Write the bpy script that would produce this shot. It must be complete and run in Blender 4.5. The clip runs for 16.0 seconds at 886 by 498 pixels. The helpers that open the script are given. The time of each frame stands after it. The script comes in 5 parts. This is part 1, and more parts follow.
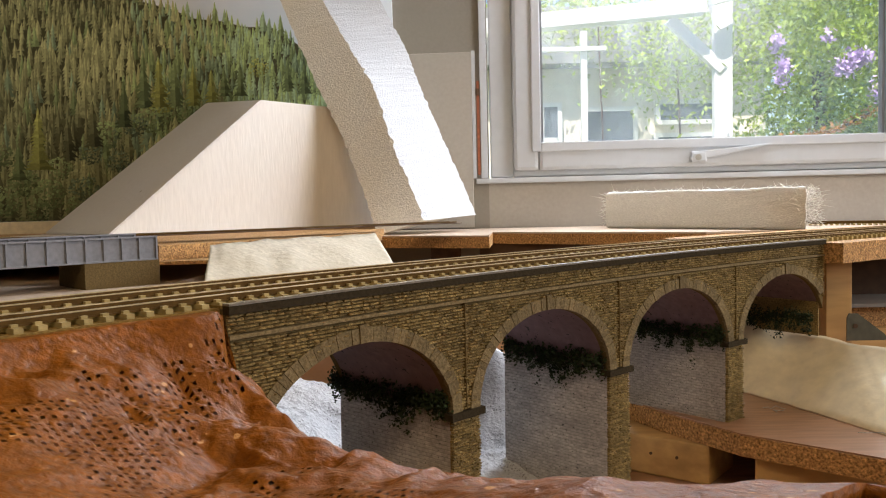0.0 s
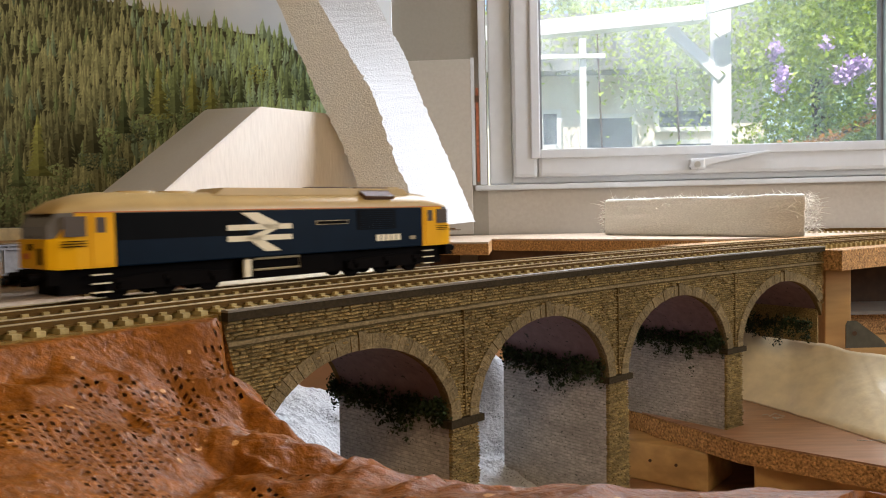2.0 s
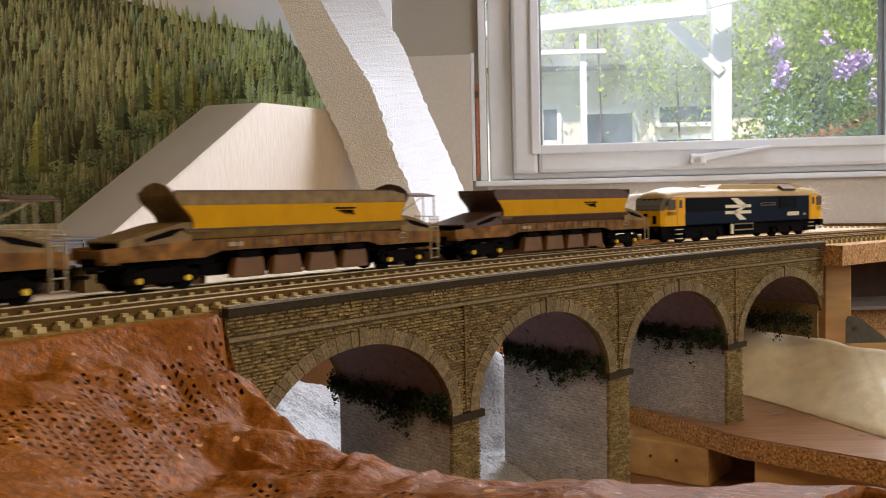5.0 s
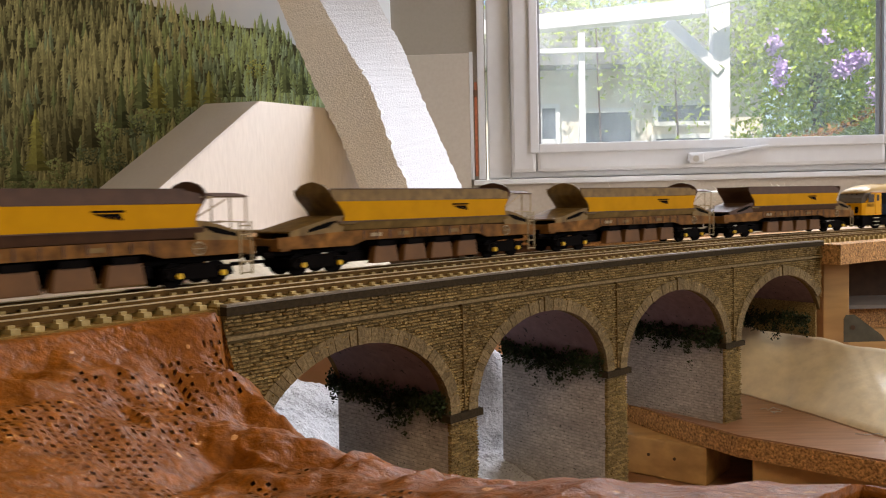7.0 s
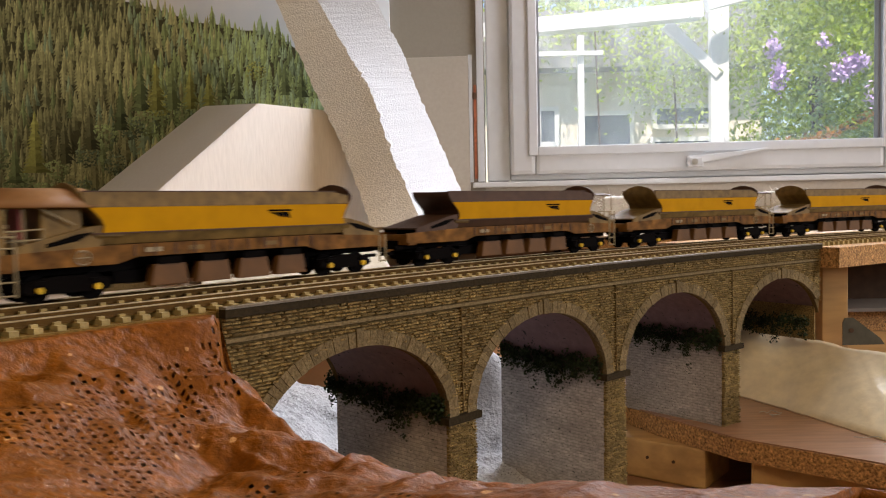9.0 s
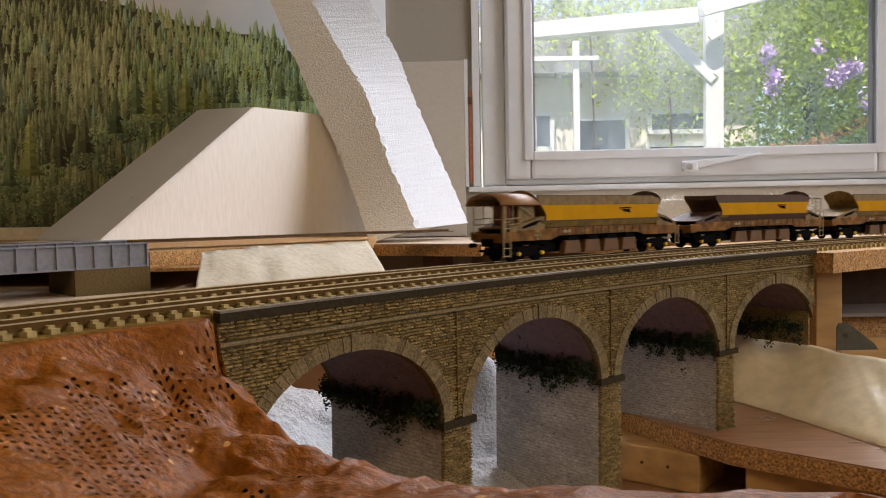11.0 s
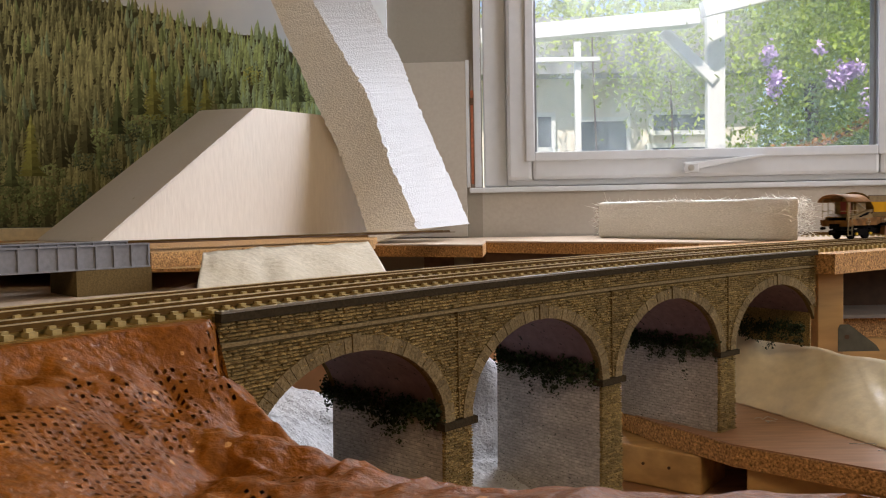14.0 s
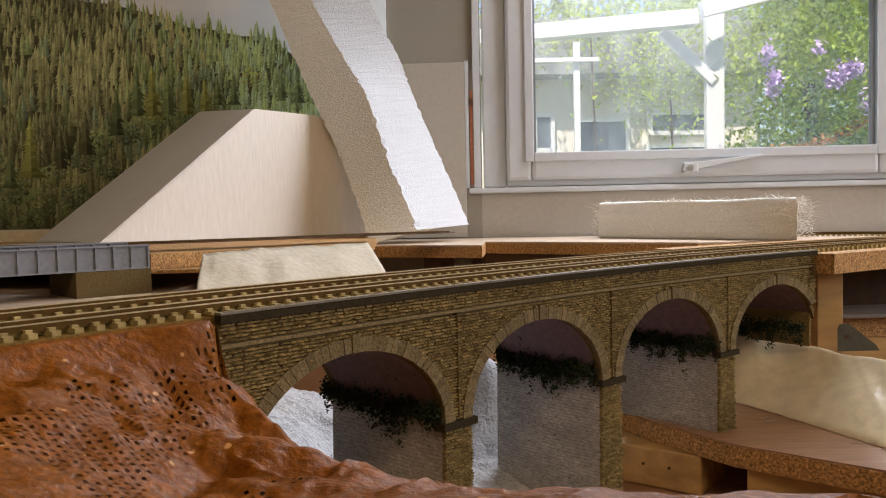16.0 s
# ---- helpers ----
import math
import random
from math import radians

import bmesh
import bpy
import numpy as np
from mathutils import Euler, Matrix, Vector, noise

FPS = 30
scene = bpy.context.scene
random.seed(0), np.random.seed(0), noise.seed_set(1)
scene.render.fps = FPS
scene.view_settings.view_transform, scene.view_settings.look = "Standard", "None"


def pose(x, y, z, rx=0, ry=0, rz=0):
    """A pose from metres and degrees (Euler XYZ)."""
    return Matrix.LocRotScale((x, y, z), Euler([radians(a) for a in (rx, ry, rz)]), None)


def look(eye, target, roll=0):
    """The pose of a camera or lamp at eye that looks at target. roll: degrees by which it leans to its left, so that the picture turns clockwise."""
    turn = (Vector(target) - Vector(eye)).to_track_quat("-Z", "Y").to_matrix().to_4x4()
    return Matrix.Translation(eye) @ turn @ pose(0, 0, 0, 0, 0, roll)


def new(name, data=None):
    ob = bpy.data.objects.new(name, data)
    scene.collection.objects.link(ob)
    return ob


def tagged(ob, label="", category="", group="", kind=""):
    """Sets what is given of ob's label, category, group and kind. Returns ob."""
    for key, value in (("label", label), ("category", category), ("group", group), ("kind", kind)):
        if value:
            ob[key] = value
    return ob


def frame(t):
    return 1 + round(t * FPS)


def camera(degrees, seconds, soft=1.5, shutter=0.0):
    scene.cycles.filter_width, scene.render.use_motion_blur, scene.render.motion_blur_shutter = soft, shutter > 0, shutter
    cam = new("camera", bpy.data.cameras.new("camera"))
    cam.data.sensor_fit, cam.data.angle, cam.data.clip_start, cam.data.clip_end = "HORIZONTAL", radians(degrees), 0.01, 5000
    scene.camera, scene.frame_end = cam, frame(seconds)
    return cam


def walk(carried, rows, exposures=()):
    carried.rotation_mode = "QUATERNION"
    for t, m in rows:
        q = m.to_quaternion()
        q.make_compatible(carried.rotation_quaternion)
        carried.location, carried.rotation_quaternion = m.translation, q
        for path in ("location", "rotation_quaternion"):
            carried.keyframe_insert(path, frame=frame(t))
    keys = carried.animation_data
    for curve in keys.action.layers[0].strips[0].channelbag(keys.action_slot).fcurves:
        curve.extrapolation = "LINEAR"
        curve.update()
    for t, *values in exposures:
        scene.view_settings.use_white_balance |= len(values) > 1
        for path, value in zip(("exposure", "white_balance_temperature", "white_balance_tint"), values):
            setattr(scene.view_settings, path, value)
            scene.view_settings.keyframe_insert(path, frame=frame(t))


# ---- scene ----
# ---- camera: held by hand in one spot, it only turns a little ----
cam = camera(56.85, 16.0, soft=1.1, shutter=0.5)
EYE_Z = 0.0415
TURNS = [(0.0, 0.0, 0.0, 0.0), (0.5, -0.006, 0.076, 0.038), (1.0, -0.053, 0.246, 0.099), (1.5, -0.082, 0.408, 0.093),
         (2.0, -0.077, 0.468, 0.086), (2.5, -0.03, 0.579, 0.108), (3.0, 0.219, 0.74, 0.025), (3.5, 0.333, 0.566, -0.108),
         (4.0, 0.176, 0.211, -0.115), (6.5, -0.157, 0.147, 0.064), (7.0, -0.156, 0.083, 0.048), (7.5, -0.162, 0.083, 0.056),
         (8.0, -0.168, 0.104, 0.106), (8.5, -0.224, 0.199, 0.137), (9.0, -0.231, 0.259, 0.12), (11.5, -0.614, 0.607, 0.324),
         (12.0, -0.575, 0.632, 0.284), (12.5, -0.506, 0.599, 0.214), (13.0, -0.451, 0.538, 0.221), (13.5, -0.452, 0.575, 0.327),
         (14.0, -0.49, 0.611, 0.346), (14.5, -0.519, 0.618, 0.316), (15.0, -0.53, 0.659, 0.339), (15.5, -0.571, 0.726, 0.315),
         (16.0, -0.519, 0.658, 0.213)]
walk(cam, [(t, pose(0, 0, EYE_Z, 86.812 + up, 0, turn) @ pose(0, 0, 0, 0, 0, lean - 1.349)) for t, turn, up, lean in TURNS],
     exposures=[(0.0, 0.92, 6480, 14), (1.5, 0.92, 6480, 14), (3.0, 0.89, 6500, 14), (4.2, 0.83, 6560, 16), (6.3, 0.80, 6680, 18), (9.2, 0.76, 6700, 18), (11.3, 0.58, 6640, 17), (16.0, 0.58, 6640, 17)])

# ---- light: daylight through the window, an assumed side window and a warm added shed ceiling lamp ----
world = bpy.data.worlds.new("sky")
scene.world = world
world.use_nodes = True
sky = world.node_tree.nodes.new("ShaderNodeTexSky")
sky.sky_type, sky.sun_disc, sky.sun_elevation, sky.sun_rotation = "NISHITA", False, radians(55), radians(204)
world.node_tree.nodes["Background"].inputs["Strength"].default_value = 0.15
world.node_tree.links.new(sky.outputs[0], world.node_tree.nodes["Background"].inputs["Color"])


def lamp(name, kind, m, energy, colour, size=(1, 1)):
    data = bpy.data.lights.new(name, kind)
    data.energy, data.color = energy, colour
    if kind == "AREA":
        data.shape, data.size, data.size_y = "RECTANGLE", *size
    else:
        data.angle = radians(0.6)
    ob = new(name, data)
    ob.matrix_world = m
    return ob


lamp("sun", "SUN", look((-0.5, 1.5, 7.0), (1.5, 6, 0)), 5.0, (1, 0.95, 0.86))
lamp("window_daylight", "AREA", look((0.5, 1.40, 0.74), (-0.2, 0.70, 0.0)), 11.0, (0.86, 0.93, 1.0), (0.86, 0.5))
# Unseen window assumed on the east side, where bright right-hand faces point.
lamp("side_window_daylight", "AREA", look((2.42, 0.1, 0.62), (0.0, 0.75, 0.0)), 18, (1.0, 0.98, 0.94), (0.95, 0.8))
# Unseen lamp added to give warm light from behind the camera.
lamp("added_ceiling_fill", "AREA", look((0.1, -0.55, 1.17), (-0.1, 0.15, 0)), 8.4, (1.0, 0.76, 0.46), (0.9, 0.5))


# ---- materials ----
def material(name, base, rough=0.6, vary=0.25, grain=300.0, blotch=12.0, bump=0.15, metal=0.0, second=None, coat=0.0,
             island=0.0, spots=None, obj=0.0, stretch=(1, 1, 1), spec=0.3, mesh_holes=None):
    m = bpy.data.materials.new(name)
    m.use_nodes = True
    nt = m.node_tree
    b = nt.nodes["Principled BSDF"]
    add = nt.nodes.new
    geo = add("ShaderNodeTexCoord")
    mp = add("ShaderNodeMapping")
    mp.inputs["Scale"].default_value = stretch
    nt.links.new(geo.outputs["Object"], mp.inputs["Vector"])

    def noise_at(scale, detail=4.0):
        n = add("ShaderNodeTexNoise")
        n.inputs["Scale"].default_value, n.inputs["Detail"].default_value = scale, detail
        nt.links.new(mp.outputs["Vector"], n.inputs["Vector"])
        return n

    def mixed(fac, a, c, mode="MIX"):
        x = add("ShaderNodeMix")
        x.data_type, x.blend_type = "RGBA", mode
        for socket, value in ((x.inputs[0], fac), (x.inputs[6], a), (x.inputs[7], c)):
            if hasattr(value, "links"):
                nt.links.new(value, socket)
            else:
                socket.default_value = value
        return x.outputs[2]

    def ramp(fac, lo, hi):
        r = add("ShaderNodeMapRange")
        r.inputs[1].default_value, r.inputs[2].default_value = lo, hi
        nt.links.new(fac, r.inputs[0])
        return r.outputs[0]

    fine, broad = noise_at(grain, 5), noise_at(blotch, 4)
    dark = tuple(c * (1 - vary) for c in base) + (1,)
    light = tuple(min(1, c * (1 + vary * 0.6)) for c in base) + (1,)
    col = mixed(ramp(fine.outputs["Fac"], 0.3, 0.7), dark, light)
    col = mixed(ramp(broad.outputs["Fac"], 0.35, 0.7), col, mixed(0.55, col, (*(second or tuple(c * (1 - vary * 0.7) for c in base)), 1)))
    if island or obj:
        src = add("ShaderNodeNewGeometry").outputs["Random Per Island"] if island else add("ShaderNodeObjectInfo").outputs["Random"]
        hsv = add("ShaderNodeHueSaturation")
        amount = island or obj
        r = add("ShaderNodeMapRange")
        r.inputs[3].default_value, r.inputs[4].default_value = 1 - amount, 1 + amount
        nt.links.new(src, r.inputs[0])
        nt.links.new(r.outputs[0], hsv.inputs["Value"])
        nt.links.new(col, hsv.inputs["Color"])
        col = hsv.outputs["Color"]
    if spots:
        vor = noise_at(spots[1], 2)
        col = mixed(ramp(vor.outputs["Fac"], spots[2], spots[2] + 0.04), col, (*spots[0], 1))
    holes = None
    if mesh_holes:   # open weave of the cloth that shows in patches
        vo = add("ShaderNodeTexVoronoi")
        vo.inputs["Scale"].default_value, vo.inputs["Randomness"].default_value = 520, 0.3
        warp = add("ShaderNodeMapping")
        warp.inputs["Scale"].default_value = (1, 0.75, 0.9)
        warp.inputs["Rotation"].default_value = (0.3, 0.2, 0.6)
        nt.links.new(geo.outputs["Object"], warp.inputs["Vector"])
        nt.links.new(warp.outputs["Vector"], vo.inputs["Vector"])
        patch = ramp(noise_at(38, 3).outputs["Fac"], 0.46, 0.51)
        dot = ramp(vo.outputs["Distance"], 0.36, 0.24)
        mul = add("ShaderNodeMath")
        mul.operation = "MULTIPLY"
        nt.links.new(patch, mul.inputs[0])
        nt.links.new(dot, mul.inputs[1])
        ragged = add("ShaderNodeMath")
        ragged.operation = "MULTIPLY"
        nt.links.new(mul.outputs[0], ragged.inputs[0])
        nt.links.new(ramp(noise_at(170, 2).outputs["Fac"], 0.42, 0.56), ragged.inputs[1])
        holes = ragged.outputs[0]
        col = mixed(holes, col, (*mesh_holes, 1))
    nt.links.new(col, b.inputs["Base Color"])
    b.inputs["Roughness"].default_value, b.inputs["Metallic"].default_value = rough, metal
    if coat:
        b.inputs["Coat Weight"].default_value = coat
    if spec is not None:
        b.inputs["Specular IOR Level"].default_value = spec
    if bump:
        bp = add("ShaderNodeBump")
        bp.inputs["Strength"].default_value, bp.inputs["Distance"].default_value = bump, 0.002
        nt.links.new(fine.outputs["Fac"], bp.inputs["Height"])
        nt.links.new(bp.outputs["Normal"], b.inputs["Normal"])
    return m


STONE = material("weathered stone", (0.33, 0.235, 0.09), 0.8, 0.6, 800, 22, 1.0, second=(0.15, 0.10, 0.042), obj=0.32, spec=0.15)
STONE_REST = material("weathered stone rest", (0.33, 0.235, 0.09), 0.8, 0.6, 800, 22, 1.0, second=(0.15, 0.10, 0.042), island=0.32, spec=0.15)
MORTAR = material("stone joints", (0.145, 0.102, 0.044), 0.95, 0.3, 600, 30, 0.3, spec=0.05)
RING = material("arch stones", (0.20, 0.152, 0.078), 0.8, 0.45, 600, 40, 0.5, obj=0.22, spec=0.1)
COPING = material("slate coping", (0.042, 0.032, 0.018), 0.8, 0.35, 500, 30, 0.2, spec=0.06)
# Paler and glossier than the coping, to carry the window's sheen.
COPING_TOP = material("coping lip with window sheen", (0.17, 0.145, 0.105), 0.33, 0.35, 400, 30, 0.1, spec=0.5)
PIER_SIDE = material("grey printed stone", (0.53, 0.495, 0.455), 0.5, 0.35, 260, 26, 0.35, second=(0.25, 0.235, 0.215), spots=((0.02, 0.022, 0.018), 420, 0.66), stretch=(1, 1, 2.2))
def course_lines(m, course, length, dark):
    nt = m.node_tree
    b = nt.nodes["Principled BSDF"]
    src = b.inputs["Base Color"].links[0].from_socket
    co, sep, com, mul, add_, br, mx = (nt.nodes.new(n) for n in ("ShaderNodeTexCoord", "ShaderNodeSeparateXYZ", "ShaderNodeCombineXYZ", "ShaderNodeMath", "ShaderNodeMath", "ShaderNodeTexBrick", "ShaderNodeMix"))
    nt.links.new(co.outputs["Object"], sep.inputs[0])
    mul.operation, mul.inputs[1].default_value = "MULTIPLY", -0.75
    nt.links.new(sep.outputs[0], mul.inputs[0])
    nt.links.new(mul.outputs[0], add_.inputs[0])
    nt.links.new(sep.outputs[1], add_.inputs[1])
    nt.links.new(add_.outputs[0], com.inputs[0])
    nt.links.new(sep.outputs[2], com.inputs[1])
    nt.links.new(com.outputs[0], br.inputs["Vector"])
    br.inputs["Scale"].default_value, br.inputs["Brick Width"].default_value, br.inputs["Row Height"].default_value = 1, length, course
    br.inputs["Mortar Size"].default_value, br.inputs["Mortar Smooth"].default_value = course * 0.14, 0.6
    br.inputs["Color1"].default_value, br.inputs["Color2"].default_value, br.inputs["Mortar"].default_value = (1, 1, 1, 1), (0.82, 0.82, 0.82, 1), (dark, dark, dark, 1)
    mx.data_type, mx.blend_type, mx.inputs[0].default_value = "RGBA", "MULTIPLY", 1
    nt.links.new(src, mx.inputs[6])
    nt.links.new(br.outputs["Color"], mx.inputs[7])
    nt.links.new(mx.outputs[2], b.inputs["Base Color"])
    bp = nt.nodes.new("ShaderNodeBump")
    bp.inputs["Strength"].default_value, bp.inputs["Distance"].default_value = 0.5, 0.0006
    nt.links.new(br.outputs["Fac"], bp.inputs["Height"])
    bp.invert = True
    nt.links.new(bp.outputs[0], b.inputs["Normal"])


course_lines(PIER_SIDE, 0.0023, 0.0062, 0.62)
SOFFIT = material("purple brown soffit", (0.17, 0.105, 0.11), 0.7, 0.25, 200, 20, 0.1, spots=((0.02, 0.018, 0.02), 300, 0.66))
IVY = material("dark ivy flock", (0.026, 0.046, 0.016), 0.8, 0.5, 500, 60, 0.2, island=0.5)
RAIL = material("nickel rail", (0.55, 0.42, 0.24), 0.3, 0.2, 300, 20, 0.05, metal=0.9)
RAIL_WEB = material("rusty rail web", (0.10, 0.055, 0.014), 0.75, 0.3, 300, 20, 0.1, spec=0.1)
SLEEPER = material("khaki sleeper", (0.43, 0.335, 0.15), 0.8, 0.3, 400, 30, 0.2, obj=0.15, spec=0.1)
BED = material("brown track bed", (0.24, 0.15, 0.045), 0.95, 0.4, 700, 20, 0.4, spec=0.05)
HILL = material("painted plaster cloth", (0.222, 0.071, 0.006), 0.46, 0.5, 300, 34, 0.6, second=(0.150, 0.047, 0.005), spec=0.10, spots=((0.52, 0.27, 0.10), 150, 0.70))
PLASTER = material("white plaster cloth", (0.58, 0.585, 0.60), 0.8, 0.25, 320, 24, 1.0, mesh_holes=(0.12, 0.12, 0.11))
CREAM = material("cream plaster sheet", (0.90, 0.80, 0.56), 0.24, 0.14, 90, 9, 0.25, second=(0.80, 0.72, 0.55), spec=0.5)
CREAM_DULL = material("dry cream plaster cloth", (0.56, 0.50, 0.385), 0.6, 0.18, 160, 14, 0.5, second=(0.44, 0.37, 0.25))
CHIP = material("chipboard", (0.56, 0.32, 0.12), 0.75, 0.85, 520, 230, 0.5, second=(0.30, 0.15, 0.06))
CHIP_TOP = material("chipboard top", (0.55, 0.43, 0.32), 0.45, 0.15, 300, 30, 0.1)
VENEER = material("red veneer", (0.36, 0.19, 0.10), 0.3, 0.3, 160, 14, 0.1, stretch=(0.15, 1, 1), spec=0.5)
PANEL = material("peach plywood", (0.80, 0.50, 0.30), 0.6, 0.12, 40, 4, 0.05)
TIMBER = material("pine timber", (0.56, 0.36, 0.14), 0.6, 0.3, 90, 8, 0.1, stretch=(0.12, 1, 1), second=(0.40, 0.21, 0.08))
# Deep brown shared by under-board timbers, stems, screws and other small parts.
DARK = material("deep brown wood", (0.10, 0.055, 0.03), 0.8, 0.3, 90, 8, 0.1)
# Wall light is put into two tones: lit below the sill, shaded elsewhere.
WALL_LOW = material("off white board and lit lower wall", (0.41, 0.375, 0.325), 0.6, 0.07, 150, 6, 0.06)
WALL = material("off white wall in shade", (0.28, 0.255, 0.215), 0.7, 0.06, 180, 5, 0.08)
UPVC = material("white plastic frame", (0.53, 0.55, 0.57), 0.3, 0.04, 60, 5, 0.0)
RUBBER = material("grey seal", (0.18, 0.18, 0.18), 0.6, 0.1, 60, 5, 0.0)
FOAM = material("white insulation foam", (0.72, 0.68, 0.59), 0.7, 0.16, 380, 14, 0.8, second=(0.72, 0.66, 0.53), spots=((0.25, 0.20, 0.13), 190, 0.755))
# Cut face: the window's cool light is put into its bluish colour.
FOAM_CUT_TINT = material("window-tinted cut foam face", (0.60, 0.62, 0.65), 0.75, 0.10, 420, 20, 0.5, spots=((0.55, 0.54, 0.52), 260, 0.74))
FOAM_SMOOTH = material("smooth foam face", (0.88, 0.85, 0.80), 0.6, 0.06, 260, 6, 0.2, stretch=(1, 1, 0.15), second=(0.84, 0.79, 0.72), spots=((0.45, 0.38, 0.25), 60, 0.76))
FIBRE = material("glass fibre wadding", (0.86, 0.85, 0.80), 0.7, 0.2, 400, 20, 0.5, stretch=(0.25, 1, 2))
BRACKET = material("dull dark bracket steel", (0.10, 0.10, 0.075), 0.5, 0.3, 120, 20, 0.1)
STEEL = material("zinc steel", (0.45, 0.44, 0.40), 0.4, 0.2, 120, 20, 0.1, metal=0.8)


# ---- mesh helpers ----
def mesh(bm, name, mat, smooth=False):
    me = bpy.data.meshes.new(name)
    bm.normal_update()
    bm.to_mesh(me)
    bm.free()
    me.materials.append(mat)
    if smooth:
        me.polygons.foreach_set("use_smooth", [True] * len(me.polygons))
    return me


def part(name, bm, mat, parent=None, label="", smooth=False):
    ob = new(name, mesh(bm, name, mat, smooth))
    ob.parent = parent
    return tagged(ob, label)


def thing(name, label, category, group="", kind=""):
    return tagged(new(name), label, category, group, kind)


def solid(name, bm, mat, label, category, kind="", smooth=False, group=""):
    return tagged(part(name, bm, mat, None, "", smooth), label, category, group, kind)


def box(x0, x1, y0, y1, z0, z1, bm=None, bevel=0.0):
    bm = bm or bmesh.new()
    vs = [bm.verts.new((x, y, z)) for x in (x0, x1) for y in (y0, y1) for z in (z0, z1)]
    fs = [bm.faces.new([vs[i] for i in q]) for q in ((0, 1, 3, 2), (4, 6, 7, 5), (0, 4, 5, 1), (2, 3, 7, 6), (0, 2, 6, 4), (1, 5, 7, 3))]
    if bevel:
        bmesh.ops.bevel(bm, geom=list({e for f in fs for e in f.edges}), offset=bevel, segments=2, affect="EDGES", profile=0.6)
    return bm


def turned(bm, m):
    bmesh.ops.transform(bm, matrix=m, verts=bm.verts)
    return bm


def prism(poly, y0, y1, bm=None, axes="xzy", bevel=0.0):
    """A polygon in two axes drawn out along the third."""
    bm = bm or bmesh.new()

    def v(a, b, c):
        d = dict(zip(axes, (a, b, c)))
        return bm.verts.new((d["x"], d["y"], d["z"]))
    lo, hi = [v(a, b, y0) for a, b in poly], [v(a, b, y1) for a, b in poly]
    n = len(poly)
    fs = [bm.faces.new(lo), bm.faces.new(hi[::-1])]
    fs += [bm.faces.new((lo[i], hi[i], hi[(i + 1) % n], lo[(i + 1) % n])) for i in range(n)]
    bmesh.ops.recalc_face_normals(bm, faces=fs)
    if bevel:
        bmesh.ops.bevel(bm, geom=list({e for f in fs for e in f.edges}), offset=bevel, segments=2, affect="EDGES", profile=0.6)
    return bm


def tube(points, r, bm=None, n=6):
    bm = bm or bmesh.new()
    pts = [Vector(p) for p in points]
    rings = []
    for i, p in enumerate(pts):
        d = (pts[min(i + 1, len(pts) - 1)] - pts[max(i - 1, 0)]).normalized()
        side = d.cross(Vector((0, 0, 1)) if abs(d.z) < 0.9 else Vector((1, 0, 0))).normalized()
        up = side.cross(d)
        rings.append([bm.verts.new(p + r * (math.cos(a) * side + math.sin(a) * up)) for a in (2 * math.pi * j / n for j in range(n))])
    for a, b in zip(rings, rings[1:]):
        for j in range(n):
            bm.faces.new((a[j], a[(j + 1) % n], b[(j + 1) % n], b[j]))
    bm.faces.new(rings[0][::-1])
    bm.faces.new(rings[-1])
    return bm


def disc(centre, r, y0, y1, bm=None, n=16):
    """A short cylinder along y."""
    return prism([(centre[0] + r * math.cos(2 * math.pi * i / n), centre[1] + r * math.sin(2 * math.pi * i / n)) for i in range(n)], y0, y1, bm)


# ---- the line of the track: an arc on which the viaduct stands ----
HEAD, BEND, SX, SY = radians(39.7845), 0.0171 / 0.0415, -0.11446, 0.32486


def on_line(s, off=0.0, z=0.0):
    h = HEAD + BEND * s
    x = SX + (math.cos(HEAD) - math.cos(h)) / BEND
    y = SY + (math.sin(h) - math.sin(HEAD)) / BEND
    return Vector((x - off * math.cos(h), y + off * math.sin(h), z))


def heading(s):
    return math.pi / 2 - (HEAD + BEND * s)


def strip(bm, s0, s1, o0, o1, z0, z1, step=0.012):
    """A bar that follows the line between two offsets and two heights."""
    n = max(1, int(abs(s1 - s0) / step + 0.5))
    rings = []
    for i in range(n + 1):
        s = s0 + (s1 - s0) * i / n
        rings.append([bm.verts.new(on_line(s, o, z)) for o, z in ((o0, z0), (o0, z1), (o1, z1), (o1, z0))])
    for a, b in zip(rings, rings[1:]):
        for j in range(4):
            bm.faces.new((a[j], a[(j + 1) % 4], b[(j + 1) % 4], b[j]))
    bm.faces.new(rings[0])
    bm.faces.new(rings[-1][::-1])
    return bm


# ---- shed: floor, walls, ceiling ----
WX, WY, WD = 0.182, 1.5, Vector((0.9973, -0.0736, 0))
YAW = math.degrees(math.atan2(WD.y, WD.x))
WALL_M = pose(WX, WY, 0, 0, 0, YAW)  # x along the window wall, y out of the shed, z up


def on_wall(bm):
    return turned(bm, WALL_M)


FLOOR_Z, CEIL_Z = -1.05, 1.25
solid("floor", box(-2.4, 2.55, -2.0, 1.9, FLOOR_Z - 0.05, FLOOR_Z), TIMBER, "bare wooden shed floor", "floor", "structure")
solid("ceiling", box(-2.4, 2.55, -2.0, 1.9, CEIL_Z, CEIL_Z + 0.05), WALL, "white painted shed ceiling", "ceiling", "structure")
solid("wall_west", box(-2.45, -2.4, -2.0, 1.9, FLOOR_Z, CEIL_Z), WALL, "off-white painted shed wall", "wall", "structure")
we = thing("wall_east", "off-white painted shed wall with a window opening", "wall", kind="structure")
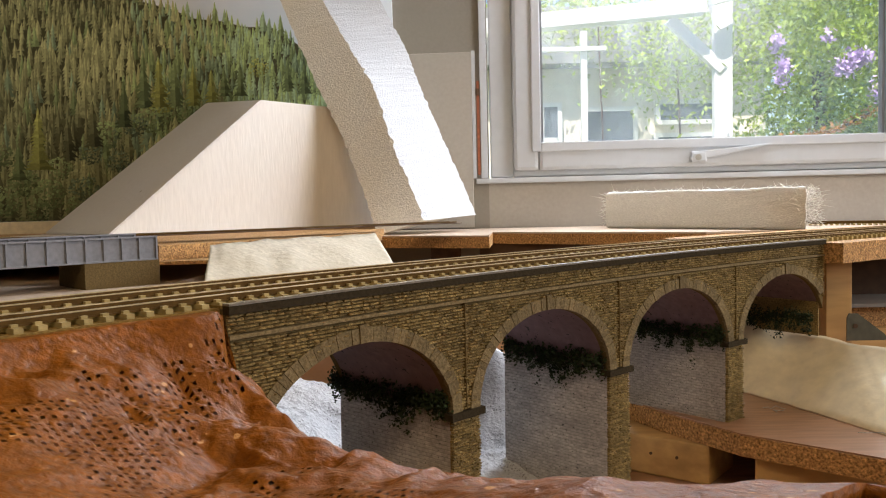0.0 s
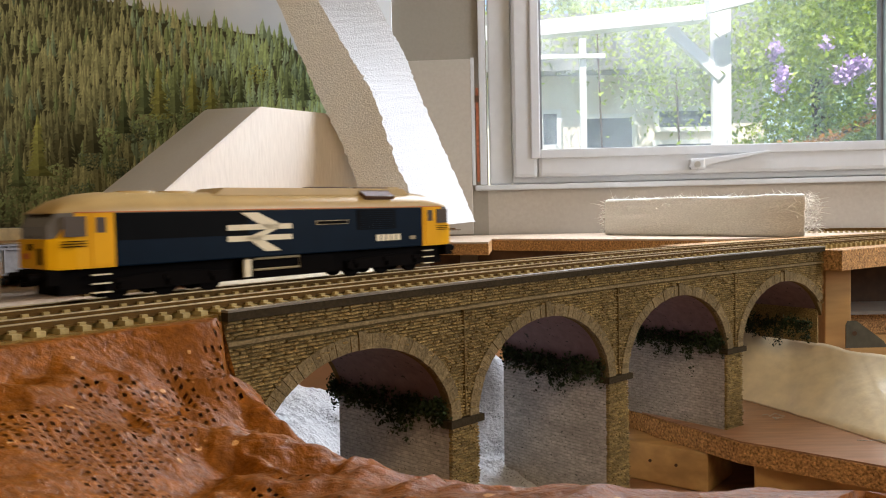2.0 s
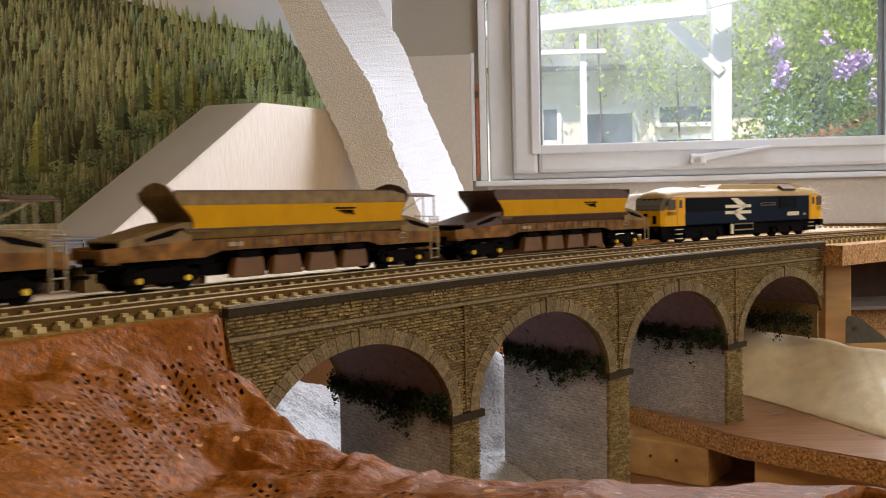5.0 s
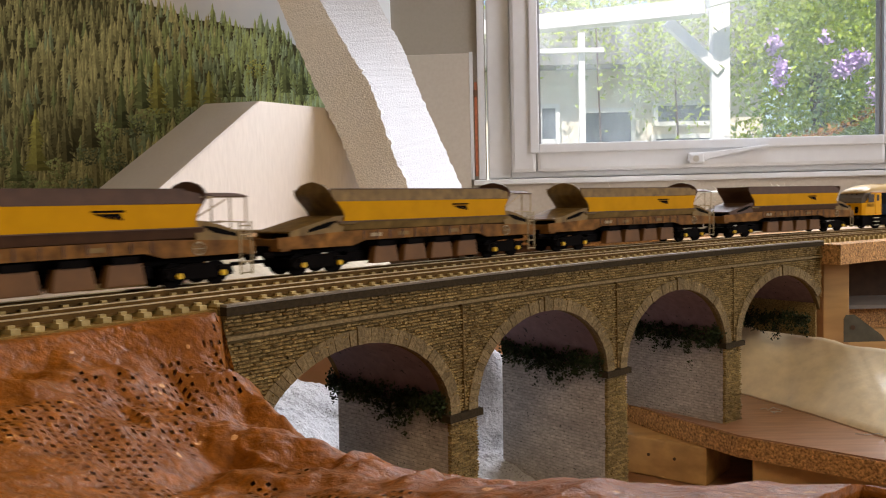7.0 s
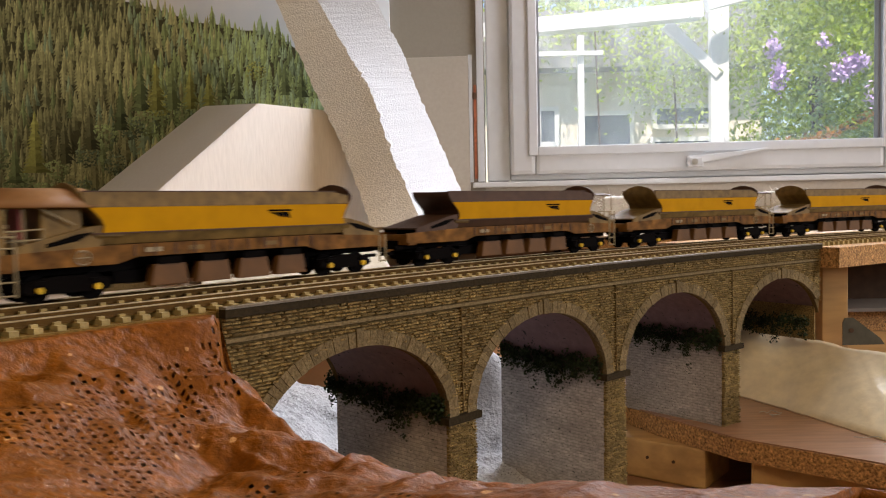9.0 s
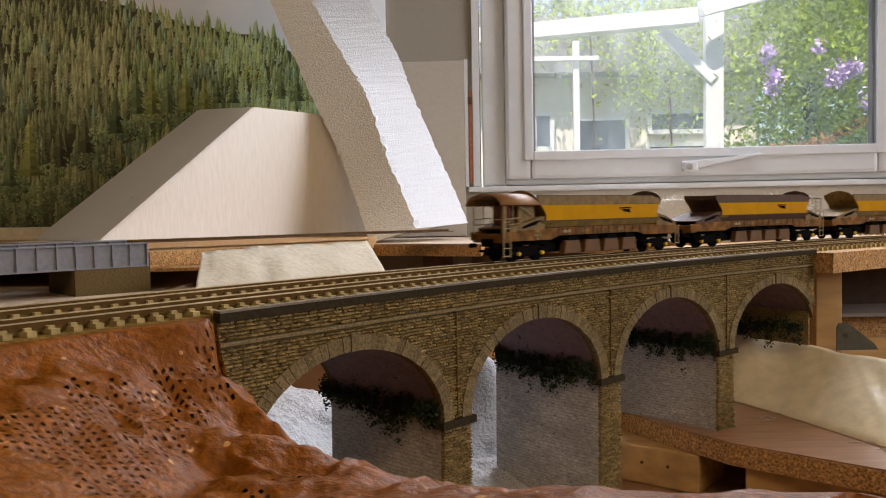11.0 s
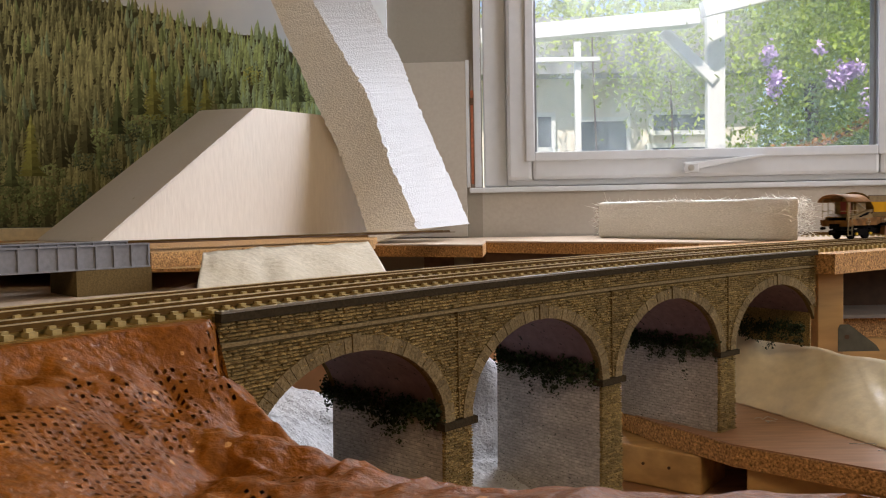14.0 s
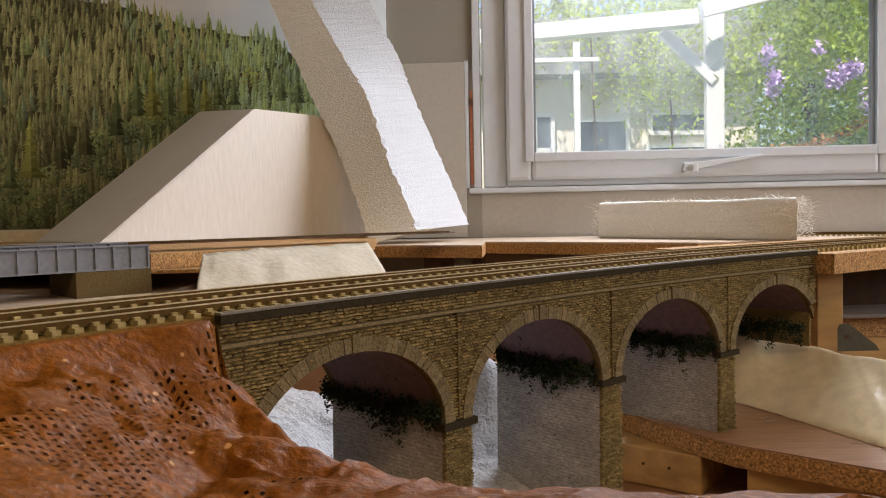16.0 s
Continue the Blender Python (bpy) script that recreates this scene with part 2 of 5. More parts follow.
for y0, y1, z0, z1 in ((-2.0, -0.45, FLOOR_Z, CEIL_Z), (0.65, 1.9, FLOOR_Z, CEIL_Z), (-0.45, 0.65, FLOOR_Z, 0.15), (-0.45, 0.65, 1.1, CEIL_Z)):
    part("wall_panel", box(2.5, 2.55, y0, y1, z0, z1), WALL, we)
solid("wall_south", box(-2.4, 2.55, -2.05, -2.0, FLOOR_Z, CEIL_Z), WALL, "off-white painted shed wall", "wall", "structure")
# Unseen panel, added only to house the warm fill lamp.
cl = thing("assumed_ceiling_light", "slim white ceiling panel, unseen and added for the warm light", "ceiling light")
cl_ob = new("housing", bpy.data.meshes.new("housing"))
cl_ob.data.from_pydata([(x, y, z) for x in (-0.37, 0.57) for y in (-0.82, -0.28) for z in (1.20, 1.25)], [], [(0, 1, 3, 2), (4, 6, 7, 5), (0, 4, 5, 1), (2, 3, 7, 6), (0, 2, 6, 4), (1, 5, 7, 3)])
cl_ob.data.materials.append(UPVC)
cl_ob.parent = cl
OX0, OX1, OZ0, OZ1 = -0.095, 0.70, 0.083, 0.98
wn = thing("wall_north", "off-white painted shed wall with a window", "wall", kind="structure")
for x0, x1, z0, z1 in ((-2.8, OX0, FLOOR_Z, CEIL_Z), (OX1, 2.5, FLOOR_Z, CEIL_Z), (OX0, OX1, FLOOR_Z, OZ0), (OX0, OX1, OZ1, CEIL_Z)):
    # The panel below the sill is coloured lighter for the light there.
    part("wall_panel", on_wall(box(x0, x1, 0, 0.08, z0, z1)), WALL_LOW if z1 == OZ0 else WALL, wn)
# ---- window ----
win = thing("window_1", "white plastic casement window with one clear pane", "window", kind="structure")
def frame_ring(name, x0, x1, z0, z1, w, y0, y1, bev, lab, mat=UPVC):
    ob = None
    for i, (a, b, c, d) in enumerate(((x0, x0 + w, z0, z1), (x1 - w, x1, z0, z1), (x0 + w, x1 - w, z0, z0 + w), (x0 + w, x1 - w, z1 - w, z1))):
        part(name, on_wall(box(a, b, y0, y1, c, d, bevel=bev)), mat, win, lab)
frame_ring("outer_frame", -0.0915, 0.696, 0.0865, 0.976, 0.042, -0.002, 0.05, 0.003, "white plastic outer frame")
frame_ring("sash_frame", -0.0495, 0.653, 0.0965, 0.965, 0.046, -0.013, 0.036, 0.007, "white plastic opening sash")
frame_ring("glazing_bead", -0.0155, 0.619, 0.1305, 0.931, 0.0165, -0.0165, -0.010, 0.002, "white plastic glazing bead")
frame_ring("pane_seal", 0.0012, 0.6022, 0.1412, 0.914, 0.004, -0.006, 0.01, 0.0, "thin grey rubber seal", RUBBER)
GLASS = bpy.data.materials.new("window glass")
GLASS.use_nodes = True
gb = GLASS.node_tree.nodes["Principled BSDF"]
gb.inputs["Transmission Weight"].default_value, gb.inputs["Roughness"].default_value, gb.inputs["IOR"].default_value = 1, 0.0, 1.01
gt = GLASS.node_tree
# Film of dust on the pane that also stands in for glare haze.
dust_haze, haze_mix, haze_noise, haze_range = (gt.nodes.new(n) for n in ("ShaderNodeBsdfTranslucent", "ShaderNodeMixShader", "ShaderNodeTexNoise", "ShaderNodeMapRange"))
dust_haze.inputs["Color"].default_value = (0.95, 0.97, 1.0, 1)
haze_noise.inputs["Scale"].default_value, haze_noise.inputs["Detail"].default_value, haze_noise.inputs["Distortion"].default_value = 7, 6, 1.2
haze_range.inputs[1].default_value, haze_range.inputs[2].default_value, haze_range.inputs[3].default_value, haze_range.inputs[4].default_value = 0.3, 0.75, 0.05, 0.20
gt.links.new(haze_noise.outputs["Fac"], haze_range.inputs[0])
gt.links.new(haze_range.outputs[0], haze_mix.inputs[0])
gt.links.new(gb.outputs[0], haze_mix.inputs[1])
gt.links.new(dust_haze.outputs[0], haze_mix.inputs[2])
gt.links.new(haze_mix.outputs[0], gt.nodes["Material Output"].inputs["Surface"])
pane = part("pane", on_wall(box(0.004, 0.600, 0.004, 0.008, 0.144, 0.912)), GLASS, win, "slightly dusty glass pane with glare haze in its film")
pane.visible_shadow = False
part("window_sill", on_wall(box(-0.118, 0.72, -0.012, 0.0, 0.0755, 0.0850, bevel=0.002)), UPVC, win, "thin white sill trim")
hb = box(-0.014, 0.014, -0.012, 0, -0.010, 0.010, bevel=0.004)
hd = part("handle", on_wall(turned(hb, pose(0.278, -0.0145, 0.1135))), UPVC, win, "white plastic window handle")
part("lever", on_wall(turned(prism([(-0.012, -0.006), (0.0, -0.008), (0.06, 0.004), (0.128, 0.016), (0.128, 0.020), (0.05, 0.012), (-0.006, 0.008)], -0.024, -0.013, bevel=0.0015), pose(0.274, -0.002, 0.1145))), UPVC, hd)
part("lock_plate", on_wall(disc((0.2765, 0.1125), 0.0085, -0.0254, -0.0242)), DARK, hd, "dark surround of the key lock")
part("lock", on_wall(disc((0.276, 0.1125), 0.0055, -0.0285, -0.0255)), STEEL, hd, "round metal key lock")
# thin trim strip beside the window and the leaning panel
solid("corner_strip", on_wall(box(-0.1225, -0.1165, -0.012, -0.001, 0.086, 0.316)), UPVC, "narrow white edge strip with bare copper streak", "trim", "structure")
solid("copper_strip", on_wall(box(-0.1145, -0.1095, -0.007, -0.001, 0.092, 0.262)), material("copper brown", (0.35, 0.12, 0.06), 0.4, 0.4, 200, 40, 0.1), "bare copper-brown strip beside the window", "strip", "structure")
jb = thing("window_jamb", "white plastic jamb strip with bare fixing beside the window", "trim", kind="structure")
part("strip", on_wall(box(-0.1085, -0.0960, -0.006, -0.001, 0.086, 0.98, bevel=0.001)), UPVC, jb)
part("fixing", on_wall(box(-0.1160, -0.1090, -0.0135, -0.0072, 0.236, 0.248, bevel=0.001)), DARK, jb, "rusty brown fixing clip")
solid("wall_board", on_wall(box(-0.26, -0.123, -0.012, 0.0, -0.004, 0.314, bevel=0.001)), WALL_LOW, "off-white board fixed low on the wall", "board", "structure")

# ---- garden outside the window ----
def leaf_material(name, base):
    m = material(name, base, 0.5, 0.35, 9, 2, 0.0, island=0.5)
    nt = m.node_tree
    b, out_node = nt.nodes["Principled BSDF"], nt.nodes["Material Output"]
    tr, mx = nt.nodes.new("ShaderNodeBsdfTranslucent"), nt.nodes.new("ShaderNodeMixShader")
    nt.links.new(b.inputs["Base Color"].links[0].from_socket, tr.inputs["Color"])
    mx.inputs[0].default_value = 0.5
    nt.links.new(b.outputs[0], mx.inputs[1])
    nt.links.new(tr.outputs[0], mx.inputs[2])
    nt.links.new(mx.outputs[0], out_node.inputs["Surface"])
    return m


# One foliage in two colours: the second has shade put into it.
LEAF = leaf_material("sunlit leaves", (0.46, 0.58, 0.10))
LEAF_SHADED = leaf_material("shaded leaves", (0.36, 0.52, 0.20))
PETAL = material("purple blossom", (0.70, 0.52, 0.84), 0.6, 0.2, 9, 2, 0.0, island=0.3)
WHITEWOOD = material("white painted wood", (0.80, 0.80, 0.77), 0.5, 0.08, 20, 3, 0.05)
GRASS = material("garden lawn", (0.10, 0.16, 0.05), 0.9, 0.4, 30, 2, 0.3)
RENDER = material("cream garden building wall", (0.84, 0.77, 0.64), 0.7, 0.1, 10, 1, 0.05)
PANE_DARK = material("dark building window", (0.12, 0.15, 0.17), 0.15, 0.3, 6, 2, 0.0)
solid("ground", box(-300, 300, 1.9, 900, -1.12, -1.06), GRASS, "green lawn beyond the shed", "lawn", "structure")


def leaves(rng, count, centre, spread, size, bm=None, flat=0.5):
    bm = bm or bmesh.new()
    for _ in range(count):
        p = Vector([c + rng.gauss(0, 1) * s for c, s in zip(centre, spread)])
        a = Vector([rng.gauss(0, 1) for _ in range(3)]).normalized()
        b = a.cross(Vector([rng.gauss(0, 1) for _ in range(3)])).normalized()
        l = size * rng.uniform(0.6, 1.4)
        bm.faces.new([bm.verts.new(p + q) for q in (-a * l, -b * l * flat, a * l, b * l * flat)])
    return bm


rng = random.Random(5)
perg = thing("pergola", "white painted timber pergola in the garden", "pergola")
part("post", box(1.655, 1.765, 4.96, 5.02, -1.06, 1.95, bevel=0.008), WHITEWOOD, perg)
part("beam", turned(box(-1.9, 0.56, -0.06, 0.06, -0.044, 0.044, bevel=0.006), pose(1.0, 4.86, 1.115, 0, -4.3, 0)), WHITEWOOD, perg)
part("brace", turned(box(-0.22, 0.22, -0.025, 0.025, -0.032, 0.032, bevel=0.006), pose(1.545, 4.97, 0.955, 0, 44, 0)), WHITEWOOD, perg)
part("rafter", turned(box(-0.22, 0.9, -0.03, 0.03, -0.045, 0.045, bevel=0.006), pose(1.78, 4.82, 1.24, 0, -14, 8)), WHITEWOOD, perg)
tl = thing("clothes_post", "slim white garden post with a cross bar", "post")
part("pole", box(0.965, 1.005, 5.6, 5.64, -1.06, 1.18), WHITEWOOD, tl)
part("cross_bar", box(0.66, 1.13, 5.565, 5.598, 1.045, 1.072), WHITEWOOD, tl)
house = thing("garden_building", "pale garden building with dark windows", "building")
part("wall", box(-0.6, 3.0, 7.6, 9.2, -1.06, 1.25), RENDER, house)
part("roof", prism([(-0.8, 1.25), (3.2, 1.25), (2.9, 1.75), (-0.5, 1.75)], 7.3, 9.4), material("grey roof felt", (0.30, 0.30, 0.28), 0.8, 0.2, 12, 2, 0.1), house)
for x0, x1, z0, z1 in ((0.955, 1.08, 0.62, 0.90), (1.34, 1.77, 0.52, 0.85), (2.02, 2.50, 0.755, 0.90), (2.0, 2.52, 0.36, 0.60)):
    w = part("window", box(x0, x1, 7.56, 7.62, z0, z1), PANE_DARK, house, "dark reflecting window")
    part("frame", box(x0 - 0.04, x1 + 0.04, 7.55, 7.61, z1, z1 + 0.04), WHITEWOOD, w)
    part("sill", box(x0 - 0.04, x1 + 0.04, 7.54, 7.61, z0 - 0.04, z0), WHITEWOOD, w)
    for a in (x0 - 0.04, x1):
        part("jamb", box(a, a + 0.04, 7.55, 7.61, z0, z1), WHITEWOOD, w)
# shrubs with blossom
def shrub(x, y, z, sx, sz, n, mat, label, size=0.06, blooms=0, stem=0.04):
    ob = thing("shrub", label, "shrub", "garden shrubs")
    part("trunk", tube([(x, y, -1.06), (x + 0.05, y, z * 0.3 - 0.5), (x, y, z)], stem), DARK, ob)
    bm = bmesh.new()
    for _ in range(max(3, n // 45)):
        c = (x + rng.uniform(-1, 1) * sx, y + rng.uniform(-0.4, 0.4), z + rng.uniform(-1, 1) * sz)
        leaves(rng, 45, c, (0.17, 0.14, 0.15), size, bm, 0.45)
    part("crown", bm, mat, ob)
    for _ in range(blooms):
        bx, bz = x + rng.uniform(-0.9, 0.9) * sx, z + rng.uniform(-0.5, 0.9) * sz
        part("blossom", leaves(rng, 60, (bx, y - 0.55, bz), (0.035, 0.03, 0.09), 0.025), PETAL, ob, "hanging purple blossom")
    return ob
shrub(2.50, 5.45, 0.85, 0.52, 0.85, 11000, LEAF, "sunlit green shrub with purple blossom", 0.019, 0)
shrub(3.05, 5.7, 1.2, 0.75, 0.95, 12000, LEAF, "sunlit green shrub with purple blossom", 0.021, 0)
shrub(2.75, 5.1, 1.35, 0.6, 0.40, 7000, LEAF, "sunlit overhanging garden climber", 0.018, 2)
shrub(2.9, 5.25, 0.40, 0.65, 0.4, 4000, LEAF_SHADED, "dense garden shrub with shade put into its leaf colour", 0.022, 0)
shrub(1.9, 6.6, 1.15, 0.28, 0.30, 1800, LEAF, "sunlit leafy bush behind the pergola", 0.022, 0, 0.008)
shrub(1.35, 7.0, 1.62, 0.75, 0.22, 2600, LEAF, "sunlit climber along the building eaves", 0.022, 0, 0.008)
shrub(0.9, 10.2, 2.4, 2.6, 0.9, 7000, LEAF, "tall sunlit hedge behind the building", 0.06, 0)
shrub(4.0, 8.5, 1.6, 1.4, 2.0, 9000, LEAF, "tall sunlit garden hedge", 0.05, 0)
dry = thing("dry_vine", "orange and yellow autumn creeper low on the hedge", "creeper")
DRYLEAF = leaf_material("orange dry leaves", (0.72, 0.34, 0.08))
part("stem", tube([(1.9, 4.70, -1.06), (1.95, 4.72, 0.36), (2.2, 4.7, 0.38), (2.45, 4.7, 0.50)], 0.006), DARK, dry)
for k in range(16):
    g = k / 15
    tagged(part("leaf_spray", leaves(rng, 12, (1.95 + 0.52 * g, 4.68, 0.365 + 0.15 * g * g), (0.022, 0.02, 0.014), 0.014), DRYLEAF, dry), kind="stuff")

vine = thing("flowering_climber", "climber with hanging purple and pale blossom", "climber")
part("stem", tube([(3.1, 4.75, -1.06), (3.0, 4.75, 0.6), (2.5, 4.7, 1.25), (1.85, 4.65, 1.30)], 0.018), DARK, vine)
for bx, bz, n, sx, sz in ((1.86, 0.88, 110, 0.016, 0.03), (1.895, 0.73, 190, 0.018, 0.04), (2.23, 0.735, 170, 0.028, 0.022), (2.31, 0.785, 220, 0.034, 0.026), (2.14, 0.90, 35, 0.01, 0.025), (2.40, 0.60, 35, 0.01, 0.03)):
    part("blossom", leaves(rng, n, (bx, 4.55, bz), (sx, 0.03, sz), 0.016), PETAL, vine, "hanging purple blossom")
    tagged(part("leaf_spray", leaves(rng, 160, (bx + 0.03, 4.66, bz + 0.12), (0.12, 0.05, 0.09), 0.020), LEAF, vine), kind="stuff")

# ---- backscene poster: printed forest on the wall ----
PAPER = material("printed sky", (0.94, 0.95, 0.96), 0.35, 0.05, 8, 5, 0.0, second=(0.55, 0.72, 0.90), coat=0.1)
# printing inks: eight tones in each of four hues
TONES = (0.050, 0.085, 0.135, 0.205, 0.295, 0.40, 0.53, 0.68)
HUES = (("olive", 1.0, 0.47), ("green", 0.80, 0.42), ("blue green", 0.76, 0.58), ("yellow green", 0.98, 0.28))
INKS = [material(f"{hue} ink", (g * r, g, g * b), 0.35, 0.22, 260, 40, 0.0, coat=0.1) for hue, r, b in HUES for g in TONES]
poster = thing("backscene_poster", "glossy printed poster of a conifer forest hillside", "poster")
part("paper", on_wall(box(-1.35, -0.265, -0.006, -0.001, 0.028, 0.62)), PAPER, poster, "pale printed sky")
prng = random.Random(11)


def ridge(x):
    """Height of the printed hill's skyline."""
    return (0.372 + 0.25 * (-0.469 - x) if x < -0.469 else 0.372 - 0.75 * (x + 0.469)) + 0.005 * math.sin(23 * x) + 0.003 * math.sin(61 * x)


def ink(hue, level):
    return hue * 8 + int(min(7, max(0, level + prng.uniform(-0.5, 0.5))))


class Print:
    """Flat inked shapes, each a hair before the last."""
    def __init__(self):
        self.verts, self.faces, self.inks, self.y, self.count = [], [], [], -0.0064, 0

    def shape(self, pts, tone):
        n = len(self.verts)
        self.verts += [WALL_M @ Vector((a, self.y, b)) for a, b in pts]
        self.faces.append(tuple(range(n, n + len(pts))))
        self.inks.append(tone)

    def conifer(self, x, z, h, w, hue, level, depth=1.0):
        """Tiers of boughs, the left sides lit and the lower parts dark."""
        n = max(5, int(h / 0.0060))
        lean = prng.gauss(0, 0.02) * h
        self.count += 1
        row_y, self.y = self.y, self.y - (self.count % 5) * 0.000012
        for k in range(n):
            f = k / n
            half = w * (1 - f) ** 0.8 * prng.uniform(0.65, 1.15)
            zl, zt, cx = z + f * h - h * 0.02, z + min(1, f + 2.0 / n) * h, x + lean * f
            t = level + 2.4 * depth * (f - 0.62)
            drop = prng.uniform(0.1, 0.5) * h / n
            self.y -= 0.0000009
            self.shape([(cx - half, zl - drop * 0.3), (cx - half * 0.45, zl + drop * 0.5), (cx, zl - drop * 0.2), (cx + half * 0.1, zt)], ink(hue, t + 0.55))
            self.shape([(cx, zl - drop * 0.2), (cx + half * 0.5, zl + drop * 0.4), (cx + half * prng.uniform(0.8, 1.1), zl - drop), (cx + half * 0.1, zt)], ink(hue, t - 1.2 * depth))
        self.y = row_y

    def bush(self, x, z, r, hue, level):
        """A round broadleaf crown of small dabs, bright above and dark below."""
        for k in range(int(150 * (r / 0.03) ** 1.3)):
            self.y -= 0.0000008
            a, q = prng.uniform(0, 2 * math.pi), r * math.sqrt(prng.random())
            dx, dz = q * math.cos(a), q * math.sin(a) * 0.85
            d = r * prng.uniform(0.05, 0.13)
            t = level + 1.9 * dz / r - 0.8 * dx / r + prng.gauss(0, 0.6)
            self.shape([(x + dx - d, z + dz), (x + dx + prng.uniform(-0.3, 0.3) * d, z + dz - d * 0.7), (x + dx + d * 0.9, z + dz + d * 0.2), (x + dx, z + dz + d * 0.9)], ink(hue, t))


sheet = Print()
sheet.shape([(-1.345, 0.03), (-0.27, 0.03), (-0.27, 0.2)] + [(-0.30 - 0.0475 * k, ridge(-0.30 - 0.0475 * k) - 0.012) for k in range(23)], 1)
ROWS = 28
for r in range(ROWS):
    sheet.y -= 0.00008
    f = r / (ROWS - 1)          # 0 at the skyline, 1 at the bottom
    size = 0.030 + 0.050 * f ** 1.3
    count = int(1.07 / (0.0085 + 0.0110 * f))
    for k in range(count):
        x = -1.345 + 1.07 * (k + prng.random()) / count
        top = ridge(x)
        z = 0.028 + (top - 0.030) * (1 - f) + prng.uniform(-0.009, 0.009) - size * (0.72 if r < 3 else 0.45)
        h = size * prng.choice((prng.uniform(0.6, 0.95), prng.uniform(0.85, 1.3)))
        z = max(z, 0.0285)
        patch = noise.noise((x * 7, z * 11, 0.5))
        fine_patch = noise.noise((x * 26, z * 30, 3.5))
        right = min(1, max(0, (x + 0.80) / 0.25))
        level = 6.0 + 0.5 * right - 1.2 * max(0, f - 0.42) * 2.5 * (1 - 0.7 * right) + 1.9 * patch + 1.6 * fine_patch + prng.gauss(0, 0.45)
        hue = 0 if prng.random() > right * 0.9 + 0.12 else (1 if prng.random() < 0.55 else 2)
        sheet.conifer(x, z, h, h * prng.uniform(0.19, 0.31), hue, level)
sheet.y -= 0.00008
# broadleaf trees and single lit firs low on the hill
for x, z, rad, hue, level in ((-1.03, 0.15, 0.035, 1, 2.6), (-0.98, 0.10, 0.032, 1, 2.2), (-0.93, 0.075, 0.034, 1, 2.4), (-1.02, 0.065, 0.034, 1, 3.0), (-0.905, 0.125, 0.026, 1, 3.4),
                              (-0.86, 0.085, 0.030, 2, 1.6), (-0.845, 0.15, 0.024, 2, 1.5), (-0.81, 0.185, 0.030, 1, 3.9), (-0.79, 0.135, 0.025, 2, 1.5), (-0.875, 0.05, 0.024, 1, 1.8),
                              (-0.95, 0.045, 0.026, 1, 1.7), (-0.72, 0.215, 0.034, 1, 3.6), (-0.70, 0.245, 0.028, 3, 4.4), (-0.66, 0.225, 0.026, 1, 3.4), (-0.755, 0.20, 0.024, 2, 1.8),
                              (-0.515, 0.30, 0.020, 3, 4.2), (-0.495, 0.275, 0.018, 1, 3.8), (-0.44, 0.275, 0.018, 1, 3.6), (-0.41, 0.26, 0.018, 1, 3.2), (-1.06, 0.11, 0.03, 1, 2.0)):
    sheet.bush(x, z, rad, hue, level + 1.5)
for x, z, h, w, hue, level in ((-0.945, 0.125, 0.115, 0.026, 3, 4.9), (-0.985, 0.105, 0.065, 0.020, 1, 3.4), (-0.735, 0.235, 0.105, 0.018, 1, 3.8), (-0.705, 0.235, 0.090, 0.018, 3, 4.6), (-0.675, 0.235, 0.085, 0.016, 1, 4.2),
                              (-0.64, 0.235, 0.075, 0.015, 3, 4.7), (-0.605, 0.24, 0.060, 0.013, 3, 5.0), (-0.775, 0.20, 0.085, 0.016, 1, 2.6), (-0.835, 0.165, 0.085, 0.017, 0, 2.4), (-0.885, 0.14, 0.08, 0.016, 0, 2.2),
                              (-0.58, 0.25, 0.055, 0.012, 1, 3.6), (-0.55, 0.25, 0.060, 0.012, 1, 3.3), (-0.46, 0.255, 0.06, 0.012, 1, 3.6), (-0.43, 0.25, 0.055, 0.011, 1, 3.0)):
    sheet.y -= 0.00001
    sheet.conifer(x, z, h, w * 1.25, hue, level + 0.8, 1.0)
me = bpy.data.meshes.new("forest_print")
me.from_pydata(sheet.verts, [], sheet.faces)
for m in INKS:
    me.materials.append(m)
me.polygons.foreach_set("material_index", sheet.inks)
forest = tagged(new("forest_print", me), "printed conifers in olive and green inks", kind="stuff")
forest.parent = poster
solid("poster_shelf", on_wall(box(-1.5, -0.84, -0.09, -0.012, -0.03, 0.026, bevel=0.002)), CREAM, "cream wooden ledge under the poster", "ledge", "structure")

# ---- viaduct ----
S0, S1, PITCH, PIER_W, DEPTH = 0.0325, 0.6366, 0.15434, 0.0228, 0.1008
FIRST = 0.1873
Z_SPRING, Z_CROWN, RING_T = -0.0771, -0.0275, 0.0078
HALF = (PITCH - PIER_W) / 2
CENTRES = [FIRST + PITCH * (i - 0.5) for i in range(4)]
PIERS = [FIRST, FIRST + PITCH, FIRST + 2 * PITCH]


def under(s, grow=0.0):
    """Height of the arches' underside at s, or None over a pier."""
    for c in CENTRES:
        d = (s - c) / (HALF + grow)
        if abs(d) < 1:
            return Z_SPRING + (Z_CROWN - Z_SPRING + grow) * math.sqrt(1 - d * d)
    return None


